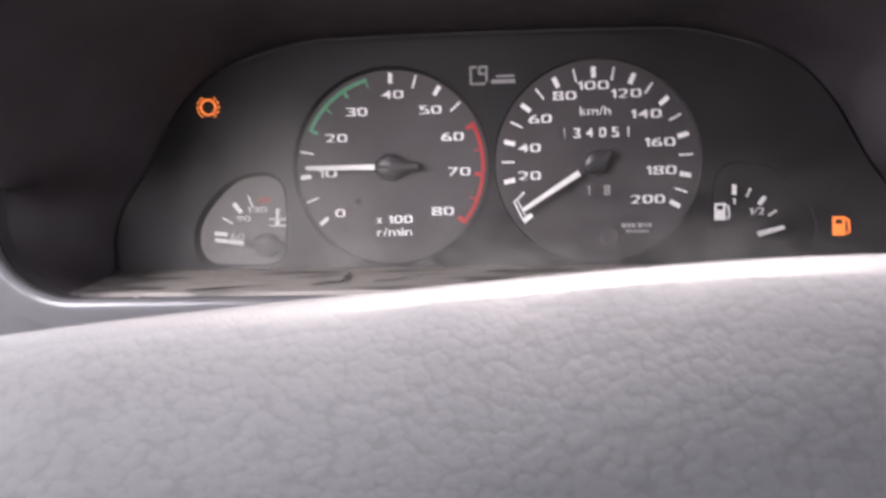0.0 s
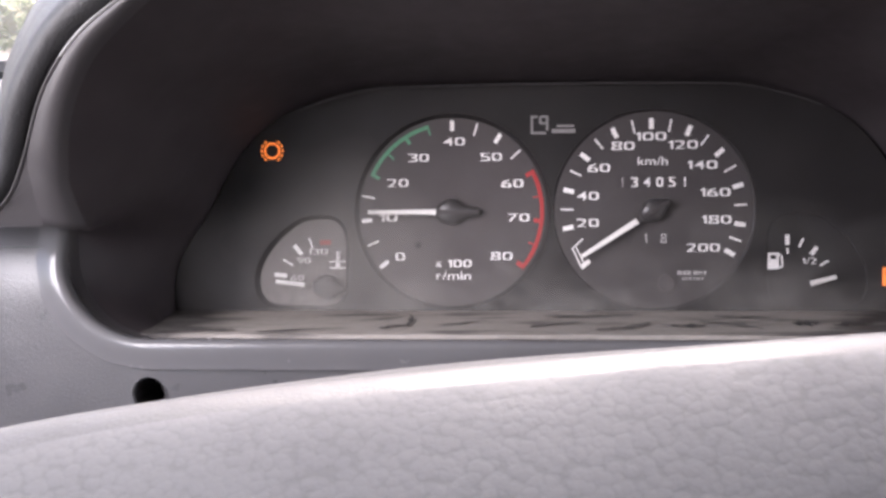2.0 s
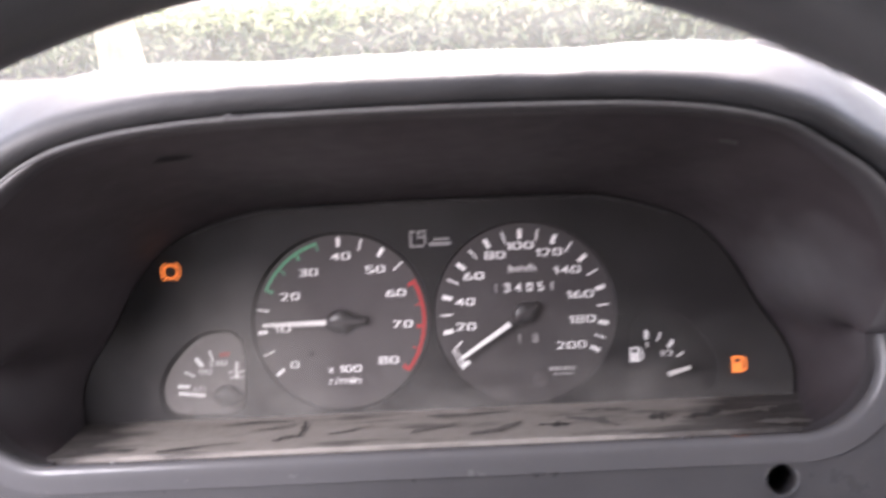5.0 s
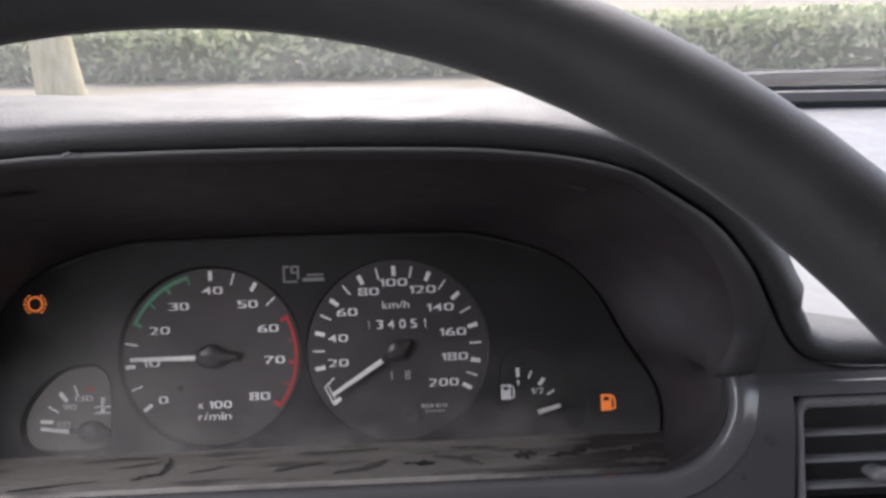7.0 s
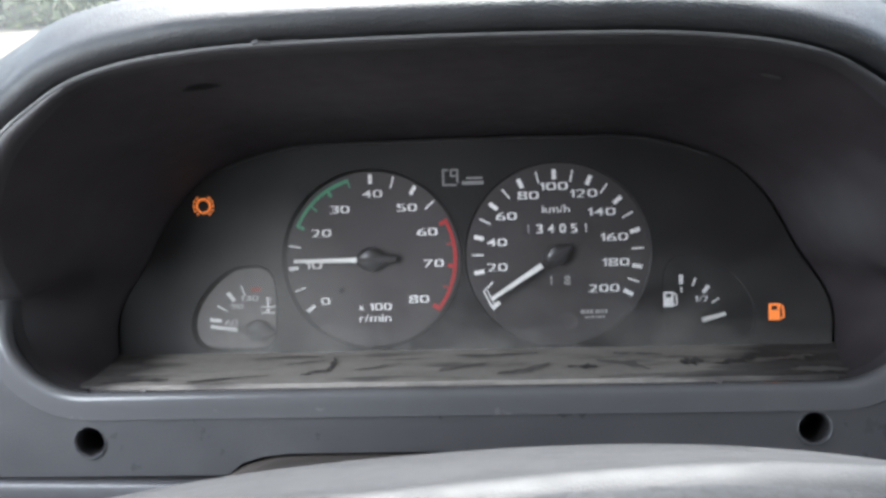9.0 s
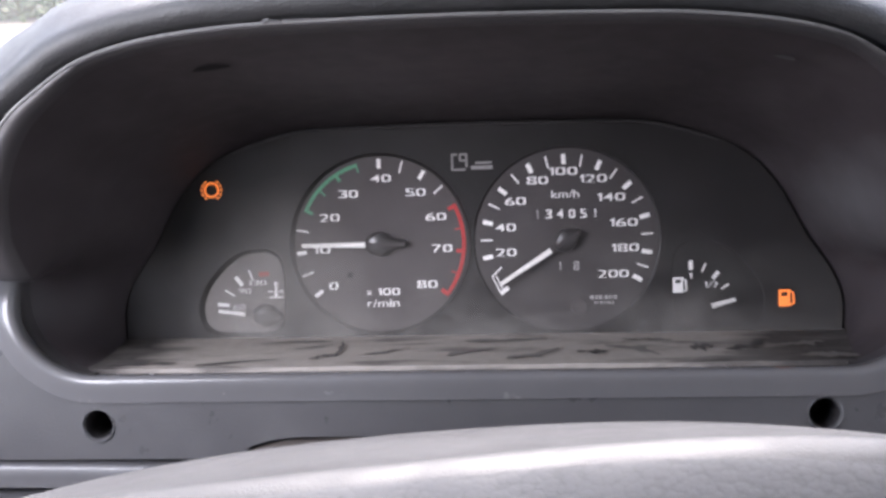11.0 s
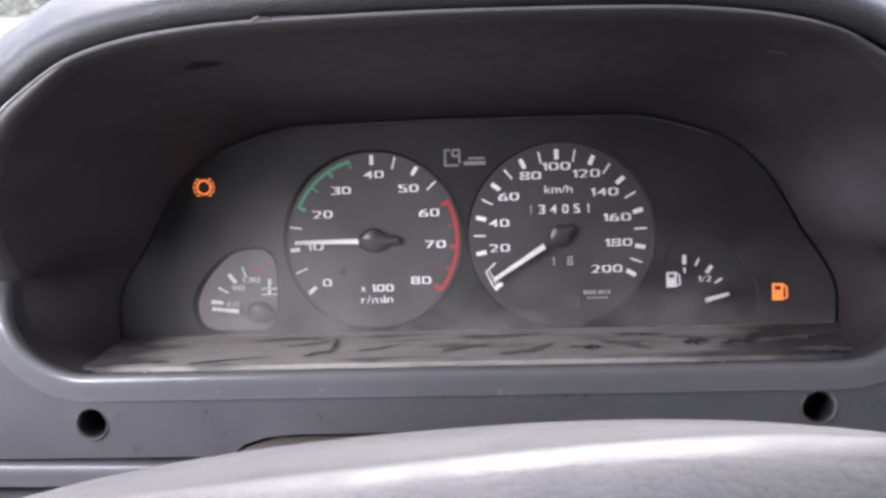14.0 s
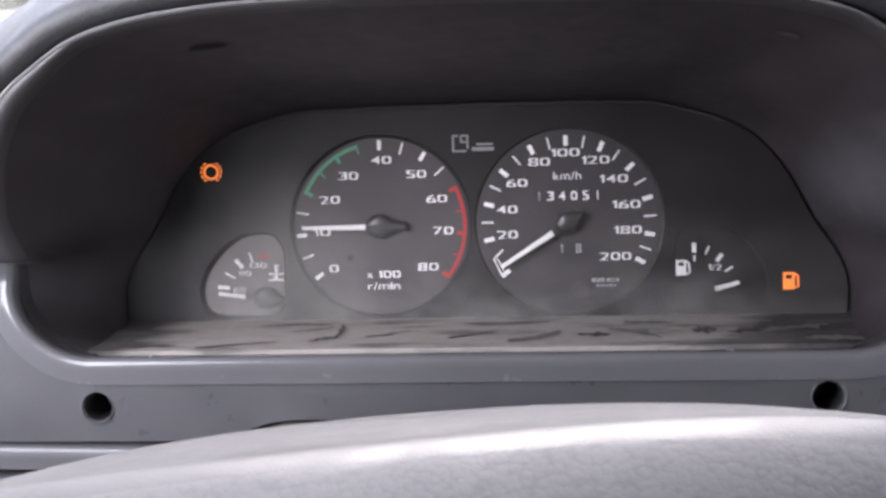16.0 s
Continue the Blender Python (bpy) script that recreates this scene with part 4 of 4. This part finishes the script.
for x, z in SCREWS:
    y = PANEL_Y + trim_y(x, z)
    well = part("screw_hole", lathe([(0.0076, y - 0.0001), (0.0072, y - 0.0003), (0.0067, y - 0.0001), (0.0064, y + 0.002), (0.0062, y + 0.022), (0.0001, y + 0.022)], (x, z), 32), DARK, trim, "deep round screw hole", 40)
    # chamfer ring in the panel's own plastic, raised to catch light
    part("hole_edge", lathe([(0.0064, y + 0.0012), (0.0067, y - 0.0002), (0.0071, y - 0.0006), (0.0077, y - 0.0003)], (x, z), 32), TRIM, well, "raised grey edge of the hole", 40)
    part("screw", lathe([(0.0001, y + 0.0185), (0.0020, y + 0.0187), (0.0036, y + 0.0195), (0.0042, y + 0.0215)], (x + 0.0008, z - 0.0008), 20), STEEL, well, "dull screw head deep in the hole", 40)

# ---------------------------------------------------------------- air vent
vent = thing("air_vent", "grey slatted dashboard air vent with a small knob", "air vent")
fy = PANEL_Y + 0.004


def rounded(x0, x1, z0, z1, r, count=6):
    """A rectangle with round corners, anticlockwise."""
    out = []
    for cx, cz, a0 in ((x1 - r, z0 + r, -90), (x1 - r, z1 - r, 0), (x0 + r, z1 - r, 90), (x0 + r, z0 + r, 180)):
        out += [(cx + r * math.cos(radians(a0 + 90 * k / count)), cz + r * math.sin(radians(a0 + 90 * k / count))) for k in range(count + 1)]
    return out


rows = []
for inset, y, r in ((0.0014, fy + 0.020, 0.0045), (0.0014, fy - 0.0005, 0.0045), (0.0020, fy - 0.0016, 0.0045), (0.0032, fy - 0.0021, 0.0042), (0.0052, fy - 0.0018, 0.0036), (0.0064, fy - 0.0006, 0.0032), (0.0068, fy + 0.0012, 0.0030)):
    rows.append([(x, y, z) for x, z in rounded(vx0 + inset, vx1 - inset, vz0 + inset, vz1 - inset, r)])
part("frame", sheet(rows, closed=True), SLAT, vent, "grey rounded frame of the vent", 50)
# frame's inner wall split off in black to paint in its shade
part("sleeve", sheet([[(x, y, z) for x, z in rounded(vx0 + 0.0069, vx1 - 0.0069, vz0 + 0.0069, vz1 - 0.0069, 0.0030)] for y in (fy + 0.0012, fy + 0.026)], closed=True), RUBBER, vent, "inner wall of the frame, blackened for shade", 50)
part("duct", box(vx0 + 0.002, vx1 - 0.002, fy + 0.026, fy + 0.030, vz0 + 0.002, vz1 - 0.002), RUBBER, vent, "dark duct behind the slats")
slat_mesh = None
for i in range(4):
    z = vz1 - 0.0182 - 0.0118 * i
    if slat_mesh is None:
        rows = []
        for x in (vx0 + 0.0066, vx1 - 0.0066):
            rows.append([(x, fy + 0.0042 + 0.0034 * math.cos(a) - 0.0006 * math.sin(a), 0.0011 * math.sin(a) + 0.0010 * math.cos(a)) for a in [2 * math.pi * k / 18 for k in range(18)]])
        ob = part("slat", sheet(rows, closed=True, caps=True), SLAT, vent, "", 40)
        slat_mesh = ob.data
    else:
        ob = new("slat", slat_mesh)
        ob.parent = vent
    ob.location = (0, 0, z)
knob = lathe([(0.0001, -0.0100), (0.0022, -0.0097), (0.0038, -0.0085), (0.0045, -0.0060), (0.0042, -0.0020), (0.0036, 0.004)], (0, 0), 24)
for v in knob.verts:
    v.co.x *= 1.35
    v.co.z *= 0.8
part("knob", moved(knob, 0.3030, fy + 0.002, vz1 - 0.0182 - 0.0118 * 1.55), SLAT, vent, "small pale sliding knob", 50)

# ---------------------------------------------------------------- dashboard body
def foot_drop(x):
    """Drop of the windscreen's foot towards the car's near side, fitted to the camera's view."""
    return 0.034 * min(1.0, max(0.0, (0.06 - x) / 0.40))


dashboard = thing("dashboard", "charcoal grained vinyl car dashboard", "dashboard")
xs = sorted([-0.50 + 1.67 * i / 50 for i in range(51)] + [-0.157, 0.2425])
rows = []
for j in range(20):
    row = []
    for x in xs:
        bow = 0.10 * ((x - 0.40) / 0.80) ** 2
        yw = -0.066 + 0.166 * j / 8 if j <= 8 else 0.10 + (0.35 - bow) * (j - 8) / 11
        f = (yw + 0.066) / (0.516 - bow)
        row.append(loc(x, yw, 0.95 + 0.0115 + (0.050 - foot_drop(x)) * f ** 1.2 - 0.006 * max(0, 1 - f * 12) ** 2))
    rows.append(row)
bm = sheet(rows)
inside = [f for f in bm.faces if -0.157 < f.calc_center_median().x < 0.2425 and (DASH @ f.calc_center_median()).y < 0.10]
bmesh.ops.delete(bm, geom=inside, context="FACES")
part("top_pad", bm, DASHTOP, dashboard, "grained dashboard top", 60)
SHELF = [(-0.045, -0.0889), (-0.0618, -0.0889), (-0.0630, -0.0892), (-0.0638, -0.0899), (-0.0642, -0.0909), (-0.0640, -0.0950), (-0.0632, -0.0995), (-0.0620, -0.1003), (-0.045, -0.1003)]
strip = []
for i in range(41):
    x = -0.325 + 0.262 * i / 40
    strip.append([(x, y, z - 0.0025 * (i / 40) ** 2) for y, z in SHELF])
part("shelf_edge", sheet(strip, caps=False), SHELF_GREY, dashboard, "grey strip with a bright rounded edge", 30)
part("lower_panel", joined(box(-0.325, -0.052, -0.0800, -0.04, -0.42, -0.1040, 0.010, 5), box(0.145, 1.16, -0.0740, -0.04, -0.42, -0.0900, 0.006, 3)), SHELF_GREY, dashboard, "grey lower dashboard panel", 50)
part("inner_panel", box(-0.325, 1.16, -0.030, -0.026, -0.42, -0.05), DARK, dashboard, "dark inside of the dashboard")

# ---------------------------------------------------------------- steering wheel and column
WHEEL = Vector((0.044, -0.287, -0.055))
TILT_W, TURN_W = 0.41, radians(4.0)
WN = Vector((0, -math.cos(TILT_W), math.sin(TILT_W)))
WU0, WV0 = Vector((1, 0, 0)), Vector((0, math.sin(TILT_W), math.cos(TILT_W)))
WU, WV = WU0 * math.cos(TURN_W) + WV0 * math.sin(TURN_W), WV0 * math.cos(TURN_W) - WU0 * math.sin(TURN_W)


def wheel_at(u, v, h):
    return WHEEL + WU * u + WV * v + WN * h


wheel = thing("car_steering_wheel", "dark car steering wheel with a broad grey grained pad", "steering wheel")
RIM_C, RIM_T = Vector((0.040, -0.311, -0.0625)), 0.375
RIM_V, RIM_N = Vector((0, math.sin(RIM_T), math.cos(RIM_T))), Vector((0, -math.cos(RIM_T), math.sin(RIM_T)))


def rim_at(u, v, h):
    return RIM_C + WU0 * u + RIM_V * v + RIM_N * h


rows = []
for i in range(96):
    a = 2 * math.pi * i / 96
    rows.append([rim_at((0.1913 + 0.0120 * math.cos(b)) * math.cos(a), (0.1913 + 0.0120 * math.cos(b)) * math.sin(a), 0.0135 * math.sin(b)) for b in [2 * math.pi * k / 20 for k in range(20)]])
part("rim", sheet([*rows, rows[0]], closed=True), RIM, wheel, "dark vinyl-covered rim", 60)


def pad_ring(f, share):
    """One ring of the pad: f runs from the ridge of its face (0) to its back edge (1), share draws it in towards the middle."""
    left, right, tall = 0.160, 0.132 + 0.028 * f, 0.0367 + 0.0113 * f
    n, tilt = 3.0 - 0.7 * f, 0.022 * (1 - f)
    out = []
    for i in range(180):
        a = 2 * math.pi * i / 180
        c, s = math.cos(a), math.sin(a)
        half, high = left if c < 0 else right, tall if s > 0 else 0.100
        r = (abs(c / half) ** n + abs(s / high) ** n) ** (-1 / n) * share
        out.append((r * c, r * s + tilt * r * c))
    return out


# (how far back, share of the ring, height): the grained face, its rounded ridge, then the smooth top that runs back to the hub
PAD_RINGS = [(0, 0.02, 0.0070), (0, 0.23, 0.0063), (0, 0.455, 0.0046), (0, 0.66, 0.0022), (0, 0.79, 0.0001), (0, 0.875, -0.0018), (0, 0.94, -0.0040), (0, 0.985, -0.0064), (0.02, 1.0, -0.0090),
             (0.08, 1.0, -0.0117), (0.2, 1.0, -0.0165), (0.4, 1.0, -0.0247), (0.6, 1.0, -0.0332), (0.8, 1.0, -0.0418), (0.95, 1.0, -0.0480), (1.0, 0.995, -0.0515), (1.0, 0.97, -0.0540), (1.0, 0.6, -0.0560)]
SEAM = 6 * 5


def pad_skin(first, last, caps):
    """The pad between two steps of its profile, six steps to each ring given."""
    line = smooth_line(PAD_RINGS, 6)[first:last]
    return sheet([[wheel_at(u, v, q.z) for u, v in pad_ring(min(max(q.x, 0.0), 1.0), q.y)] for q in line], closed=True, caps=caps)


pad = part("pad", pad_skin(SEAM, None, False), PAD_TOP, wheel, "broad grey pad with a smooth worn upper edge", 80)
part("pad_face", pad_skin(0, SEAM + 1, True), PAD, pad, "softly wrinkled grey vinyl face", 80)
for side in (-1, 1):
    rows = []
    for k in range(13):
        f = k / 12
        u, v = side * (0.105 + 0.082 * f), -0.022 - 0.030 * f
        w, h = 0.030 - 0.012 * f * (2 - f), -0.006 + 0.024 * f
        th = 0.012 - 0.003 * f
        rows.append([wheel_at(u, v + w * math.cos(b), h + th * math.sin(b)) for b in [2 * math.pi * q / 16 for q in range(16)]])
    part("spoke", sheet(rows, closed=True, caps=True), RIM, wheel, "", 60)
part("boss", sheet([[wheel_at(r * math.cos(a), r * math.sin(a), h) for a in [2 * math.pi * q / 32 for q in range(32)]] for r, h in ((0.030, -0.053), (0.030, -0.060), (0.028, -0.068))], closed=True, caps=True), DARK, wheel, "black hub behind the pad", 40)

column = thing("steering_column_cover", "dusty brown-black plastic steering column cover", "column cover")
rows = []
for k in range(10):
    h = -0.062 - 0.25 * k / 9
    w, t = 0.0955 + 0.008 * k / 9, 0.042 + 0.010 * k / 9
    high = 0.0288 + 0.044 * min(1.0, (-h - 0.062) / 0.178) - t
    row = []
    for q in range(72):
        a = 2 * math.pi * q / 72
        c, s = math.cos(a), math.sin(a)
        r = (abs(c / w) ** 10 + abs(s / t) ** 10) ** (-1 / 10)
        row.append(WHEEL + WU0 * r * c + WV0 * (r * s + high) + WN * h)
    rows.append(row)
part("upper_shell", sheet(rows, closed=True, caps=True), SHROUD, column, "", 50)

# ---------------------------------------------------------------- the car round the dashboard


def wall(name, bm, mat, label, category="car body"):
    return alone(name, bm, mat, label, category, kind="structure", smooth=40)


def prism_x(profile, x0, x1):
    """A solid with a yz outline between two x."""
    rows = [[(x, y, z) for y, z in profile] for x in (x0, x1)]
    return sheet(rows, closed=True, caps=True)


wall("ceiling", box(-0.38, 1.16, -0.95, -0.20, 1.42, 1.46, 0.01), HEADLINING, "pale cloth headlining of the car", "headlining")
wall("floor", box(-0.57, 1.22, -1.0, 0.5, 0.20, 0.25), CABIN, "dark carpeted car floor", "floor")
# unseen wall added to stop light from behind, as the driver would
wall("wall_rear", box(-0.38, 1.22, -1.0, -0.95, 0.25, 1.46), CABIN, "plain unseen wall blocking light from behind", "cabin")
wall("wall_bulkhead", box(-0.57, 1.22, 0.46, 0.50, 0.25, 0.98), CABIN, "dark bulkhead behind the dashboard", "cabin")
# the left door is set in to stand beside the side lamp
for name, x0, x1 in (("wall_left", -0.38, -0.33), ("wall_right", 1.17, 1.22)):
    wall(name, box(x0, x1, -0.95, -0.10 if x0 < 0 else 0.50, 0.25, 0.955, 0.01), CABIN, "dark lower door with cloth lining", "car door")
wall("wall_quarter", box(-0.57, -0.51, -0.10, 0.50, 0.25, 0.955, 0.01), CABIN, "dark side panel beside the dashboard", "car body")
# unseen filler that closes the step left by the set-in door
wall("wall_hinge", box(-0.57, -0.38, -0.14, -0.10, 0.25, 0.955, 0.01), CABIN, "dark filler panel closing the step beside the door", "car body")
for name, x in (("pillar_left", -0.55), ("pillar_right", 1.18)):
    for n, (p0, p1, w) in enumerate((((0.40, 0.98), (-0.24, 1.44), 0.05), ((-0.90, 0.95), (-0.92, 1.44), 0.08))):
        prof = [(p0[0] - w / 2, p0[1]), (p0[0] + w / 2, p0[1]), (p1[0] + w / 2, p1[1]), (p1[0] - w / 2, p1[1])]
        wall(name, prism_x(prof, x - 0.03, x + 0.03), DARK, "dark window pillar of the car", "pillar")
# rubber strip along the foot of the windscreen
rows = []
for i in range(41):
    x = -0.52 + 1.70 * i / 40
    y = 0.45 - 0.10 * ((x - 0.40) / 0.80) ** 2
    rows.append([(x, y + dy, 1.013 - foot_drop(x) + dz) for dy, dz in ((-0.010, -0.004), (-0.012, 0.004), (-0.004, 0.012), (0.012, 0.012), (0.016, -0.004))])
wall("windscreen_seal", sheet(rows, closed=True), RUBBER, "black rubber seal at the foot of the windscreen", "window seal")

GLASS, gn, gl, _ = material("glass", (1, 1, 1), 0.0)
tr, gs, mx = gn.new("ShaderNodeBsdfTransparent"), gn.new("ShaderNodeBsdfGlossy"), gn.new("ShaderNodeMixShader")
tr.inputs["Color"].default_value = (0.93, 0.95, 0.94, 1)
gs.inputs["Roughness"].default_value = 0.02
mx.inputs["Fac"].default_value = 0.05
# translucent veil added to wash out the view outside, in place of glare
film, mf = gn.new("ShaderNodeBsdfTranslucent"), gn.new("ShaderNodeMixShader")
film.inputs["Color"].default_value = (0.8, 0.8, 0.78, 1)
gv = coords(gn, gl)
gl.new(ramp(gn, gl, noise_tex(gn, gl, gv, 9, 5), [(0.3, 0.04), (0.7, 0.08)]), mf.inputs["Fac"])
gl.new(tr.outputs[0], mx.inputs[1]), gl.new(gs.outputs[0], mx.inputs[2])
gl.new(mx.outputs[0], mf.inputs[1]), gl.new(film.outputs[0], mf.inputs[2])
gl.new(mf.outputs[0], gn["Material Output"].inputs["Surface"])
rows = []
for j in range(9):
    f = j / 8
    row = []
    for i in range(25):
        x = -0.52 + 1.69 * i / 24
        bow = 0.10 * ((x - 0.37) / 0.80) ** 2
        row.append((x, 0.455 - bow - 0.66 * f, 1.03 - foot_drop(x) * (1 - f) + 0.40 * f))
    rows.append(row)
pane = alone("window_windscreen", sheet(rows), GLASS, "clear windscreen glass with an added pale veil", "windscreen", kind="structure", smooth=60)
pane.visible_shadow = False

bonnet = new("car_bonnet")
tagged(bonnet, "pale painted car bonnet beyond the windscreen", "bonnet")
rows = []
for j in range(11):
    f = j / 10
    row = []
    for i in range(33):
        x = -0.42 + 1.60 * i / 32
        bow = ((x - 0.38) / 0.80) ** 2
        row.append((x, 0.60 - 0.10 * bow + 1.05 * f, 0.985 - 0.05 * f - 0.05 * f * f - 0.045 * bow))
    rows.append(row)
part("bonnet_skin", sheet(rows), PAINT, bonnet, "", 60)
part("cowl", box(-0.44, 1.20, 0.44, 0.64, 0.90, 0.955, 0.01), RUBBER, bonnet, "black plastic cowl below the windscreen")
wiper = new("windscreen_wiper")
tagged(wiper, "black windscreen wiper lying on the cowl", "wiper")
for name, dz, r in (("blade", 0.0, 0.006), ("arm", 0.014, 0.008)):
    rows = []
    for i in range(13):
        x = 0.30 + 0.60 * i / 12
        p = Vector((x, 0.52 + 0.01 * math.sin(i / 3) - 0.03 * ((x - 0.40) / 0.80) ** 2, 1.012 + dz + 0.006 * math.sin(math.pi * i / 12)))
        rows.append([(p.x, p.y + r * math.cos(a), p.z + r * math.sin(a)) for a in [2 * math.pi * q / 8 for q in range(8)]])
    part(name, sheet(rows, closed=True, caps=True), RUBBER, wiper)

# ---------------------------------------------------------------- outside
def ground_material():
    m, n, l, b = material("pale_soil", (0.4, 0.36, 0.3), 0.95, 0, 0.2)
    v = coords(n, l)
    c = mix(n, l, ramp(n, l, noise_tex(n, l, v, 0.7, 6), [(0.35, 0.0), (0.7, 1.0)]), (0.19, 0.165, 0.125), (0.27, 0.24, 0.185))
    l.new(mix(n, l, ramp(n, l, noise_tex(n, l, v, 14, 5), [(0.35, 0.4), (0.7, 0.0)]), c, (0.13, 0.115, 0.09)), b.inputs["Base Color"])
    bump(n, l, b, noise_tex(n, l, v, 30, 5), 0.5, 0.02)
    return m


def leaf_material():
    m, n, l, b = material("leaf", (0.08, 0.11, 0.05), 0.6, 0, 0.4)
    g = n.new("ShaderNodeNewGeometry")
    c = ramp(n, l, g.outputs["Random Per Island"], [(0.0, (0.13, 0.17, 0.08)), (0.4, (0.29, 0.35, 0.18)), (0.8, (0.42, 0.46, 0.27)), (1.0, (0.62, 0.57, 0.40))])
    l.new(c, b.inputs["Base Color"])
    thin, both = n.new("ShaderNodeBsdfTranslucent"), n.new("ShaderNodeMixShader")
    l.new(c, thin.inputs["Color"])
    both.inputs["Fac"].default_value = 0.5
    l.new(b.outputs[0], both.inputs[1]), l.new(thin.outputs[0], both.inputs[2])
    l.new(both.outputs[0], n["Material Output"].inputs["Surface"])
    return m


def bark_material():
    m, n, l, b = material("pale_bark", (0.4, 0.33, 0.24), 0.9, 0, 0.2)
    v = coords(n, l, (1, 1, 0.25))
    h = noise_tex(n, l, v, 18, 6, 0.65)
    l.new(mix(n, l, ramp(n, l, h, [(0.35, 0.0), (0.65, 1.0)]), (0.44, 0.36, 0.20), (0.62, 0.53, 0.33)), b.inputs["Base Color"])
    bump(n, l, b, h, 0.7, 0.03)
    return m


TWIGS = grained_plastic("twigs", (0.08, 0.10, 0.04), (0.13, 0.15, 0.065), 0.9, 60, 0.02)
SOIL, LEAF, BARK = ground_material(), leaf_material(), bark_material()
bm = bmesh.new()
bmesh.ops.create_grid(bm, x_segments=8, y_segments=8, size=1500)
ground = alone("ground", bm, SOIL, "pale dry earth and paving outside the car", "ground", kind="structure")


def leaves(points, size, rnd):
    """One mesh of small bent leaves at the given places."""
    n = len(points)
    d = rnd.normal(size=(n, 3))
    d /= np.linalg.norm(d, axis=1)[:, None]
    e = np.cross(d, rnd.normal(size=(n, 3)))
    e /= np.linalg.norm(e, axis=1)[:, None]
    s = size * rnd.uniform(0.6, 1.4, (n, 1))
    p = np.asarray(points)
    v = np.stack([p - d * s, p + e * s * 0.45, p + d * s, p - e * s * 0.45], 1).reshape(-1, 3)
    f = np.arange(4 * n).reshape(-1, 4)
    me = bpy.data.meshes.new("leaves")
    me.from_pydata(v.tolist(), [], f.tolist())
    me.materials.append(LEAF)
    return me


rnd = np.random.default_rng(3)
pts = []
while len(pts) < 36000:
    x, y = rnd.uniform(-22, 26), rnd.uniform(0, 1.6)
    top = 0.82 + 0.10 * noise.noise((x * 0.8, y, 0)) + 0.07 * noise.noise((x * 3.1, y * 3, 5))
    wob = 0.20 * noise.noise((x * 1.3, 2, 1))
    z = top * (1 - rnd.uniform(0, 1) ** 2.2)
    if abs(y - 0.8) < 0.8 * (1 - 0.35 * (z / top) ** 4):
        pts.append((x, 12.4 + y + wob, z))
hedge = new("hedge", leaves(pts, 0.082, rnd))
tagged(hedge, "low clipped green hedge with dusty leaves", "hedge", kind="stuff")
bm = box(-22, 26, 12.9, 13.9, 0.0, 0.62, 0.05)
part("hedge_core", bm, TWIGS, hedge, "dark twiggy inside of the hedge")

tree = new("tree")
tagged(tree, "street tree with a pale smooth trunk beside the hedge", "tree")
tree.location = (-3.25, 8.9, 0)


def limb(pts, radii):
    rows = []
    pts = [Vector(p) for p in pts]
    for i, (p, r) in enumerate(zip(pts, radii)):
        t = (pts[min(i + 1, len(pts) - 1)] - pts[max(i - 1, 0)]).normalized()
        a = t.cross(Vector((0.3, 1, 0.1))).normalized()
        b = t.cross(a)
        rows.append([p + (a * math.cos(q) + b * math.sin(q)) * r * (1 + 0.08 * math.sin(3 * q + i)) for q in [2 * math.pi * k / 14 for k in range(14)]])
    return sheet(rows, closed=True, caps=True)


part("trunk", joined(limb([(0.02, 0, -0.1), (0.00, 0, 0.25), (-0.06, 0, 0.8), (-0.15, 0, 1.5), (-0.22, 0, 2.4), (-0.26, 0, 3.2)], [0.30, 0.235, 0.20, 0.185, 0.17, 0.15]),
                     limb([(-0.26, 0, 3.0), (0.4, 0.2, 3.9), (1.1, 0.3, 4.7)], [0.14, 0.10, 0.05]), limb([(-0.28, 0, 2.9), (-0.7, -0.2, 3.8), (-1.0, -0.4, 4.8)], [0.14, 0.10, 0.05]),
                     limb([(-0.26, 0, 3.1), (-0.1, 0.3, 4.2), (0.0, 0.4, 5.4)], [0.15, 0.10, 0.05])), BARK, tree, "", 60)
cl = rnd.normal(size=(60, 3)) * (1.1, 1.0, 0.7) + (0, 0, 4.9)
pts = [c + rnd.normal(size=3) * 0.28 for c in cl for _ in range(90)]
crown = new("crown", leaves(pts, 0.09, rnd))
crown.parent = tree
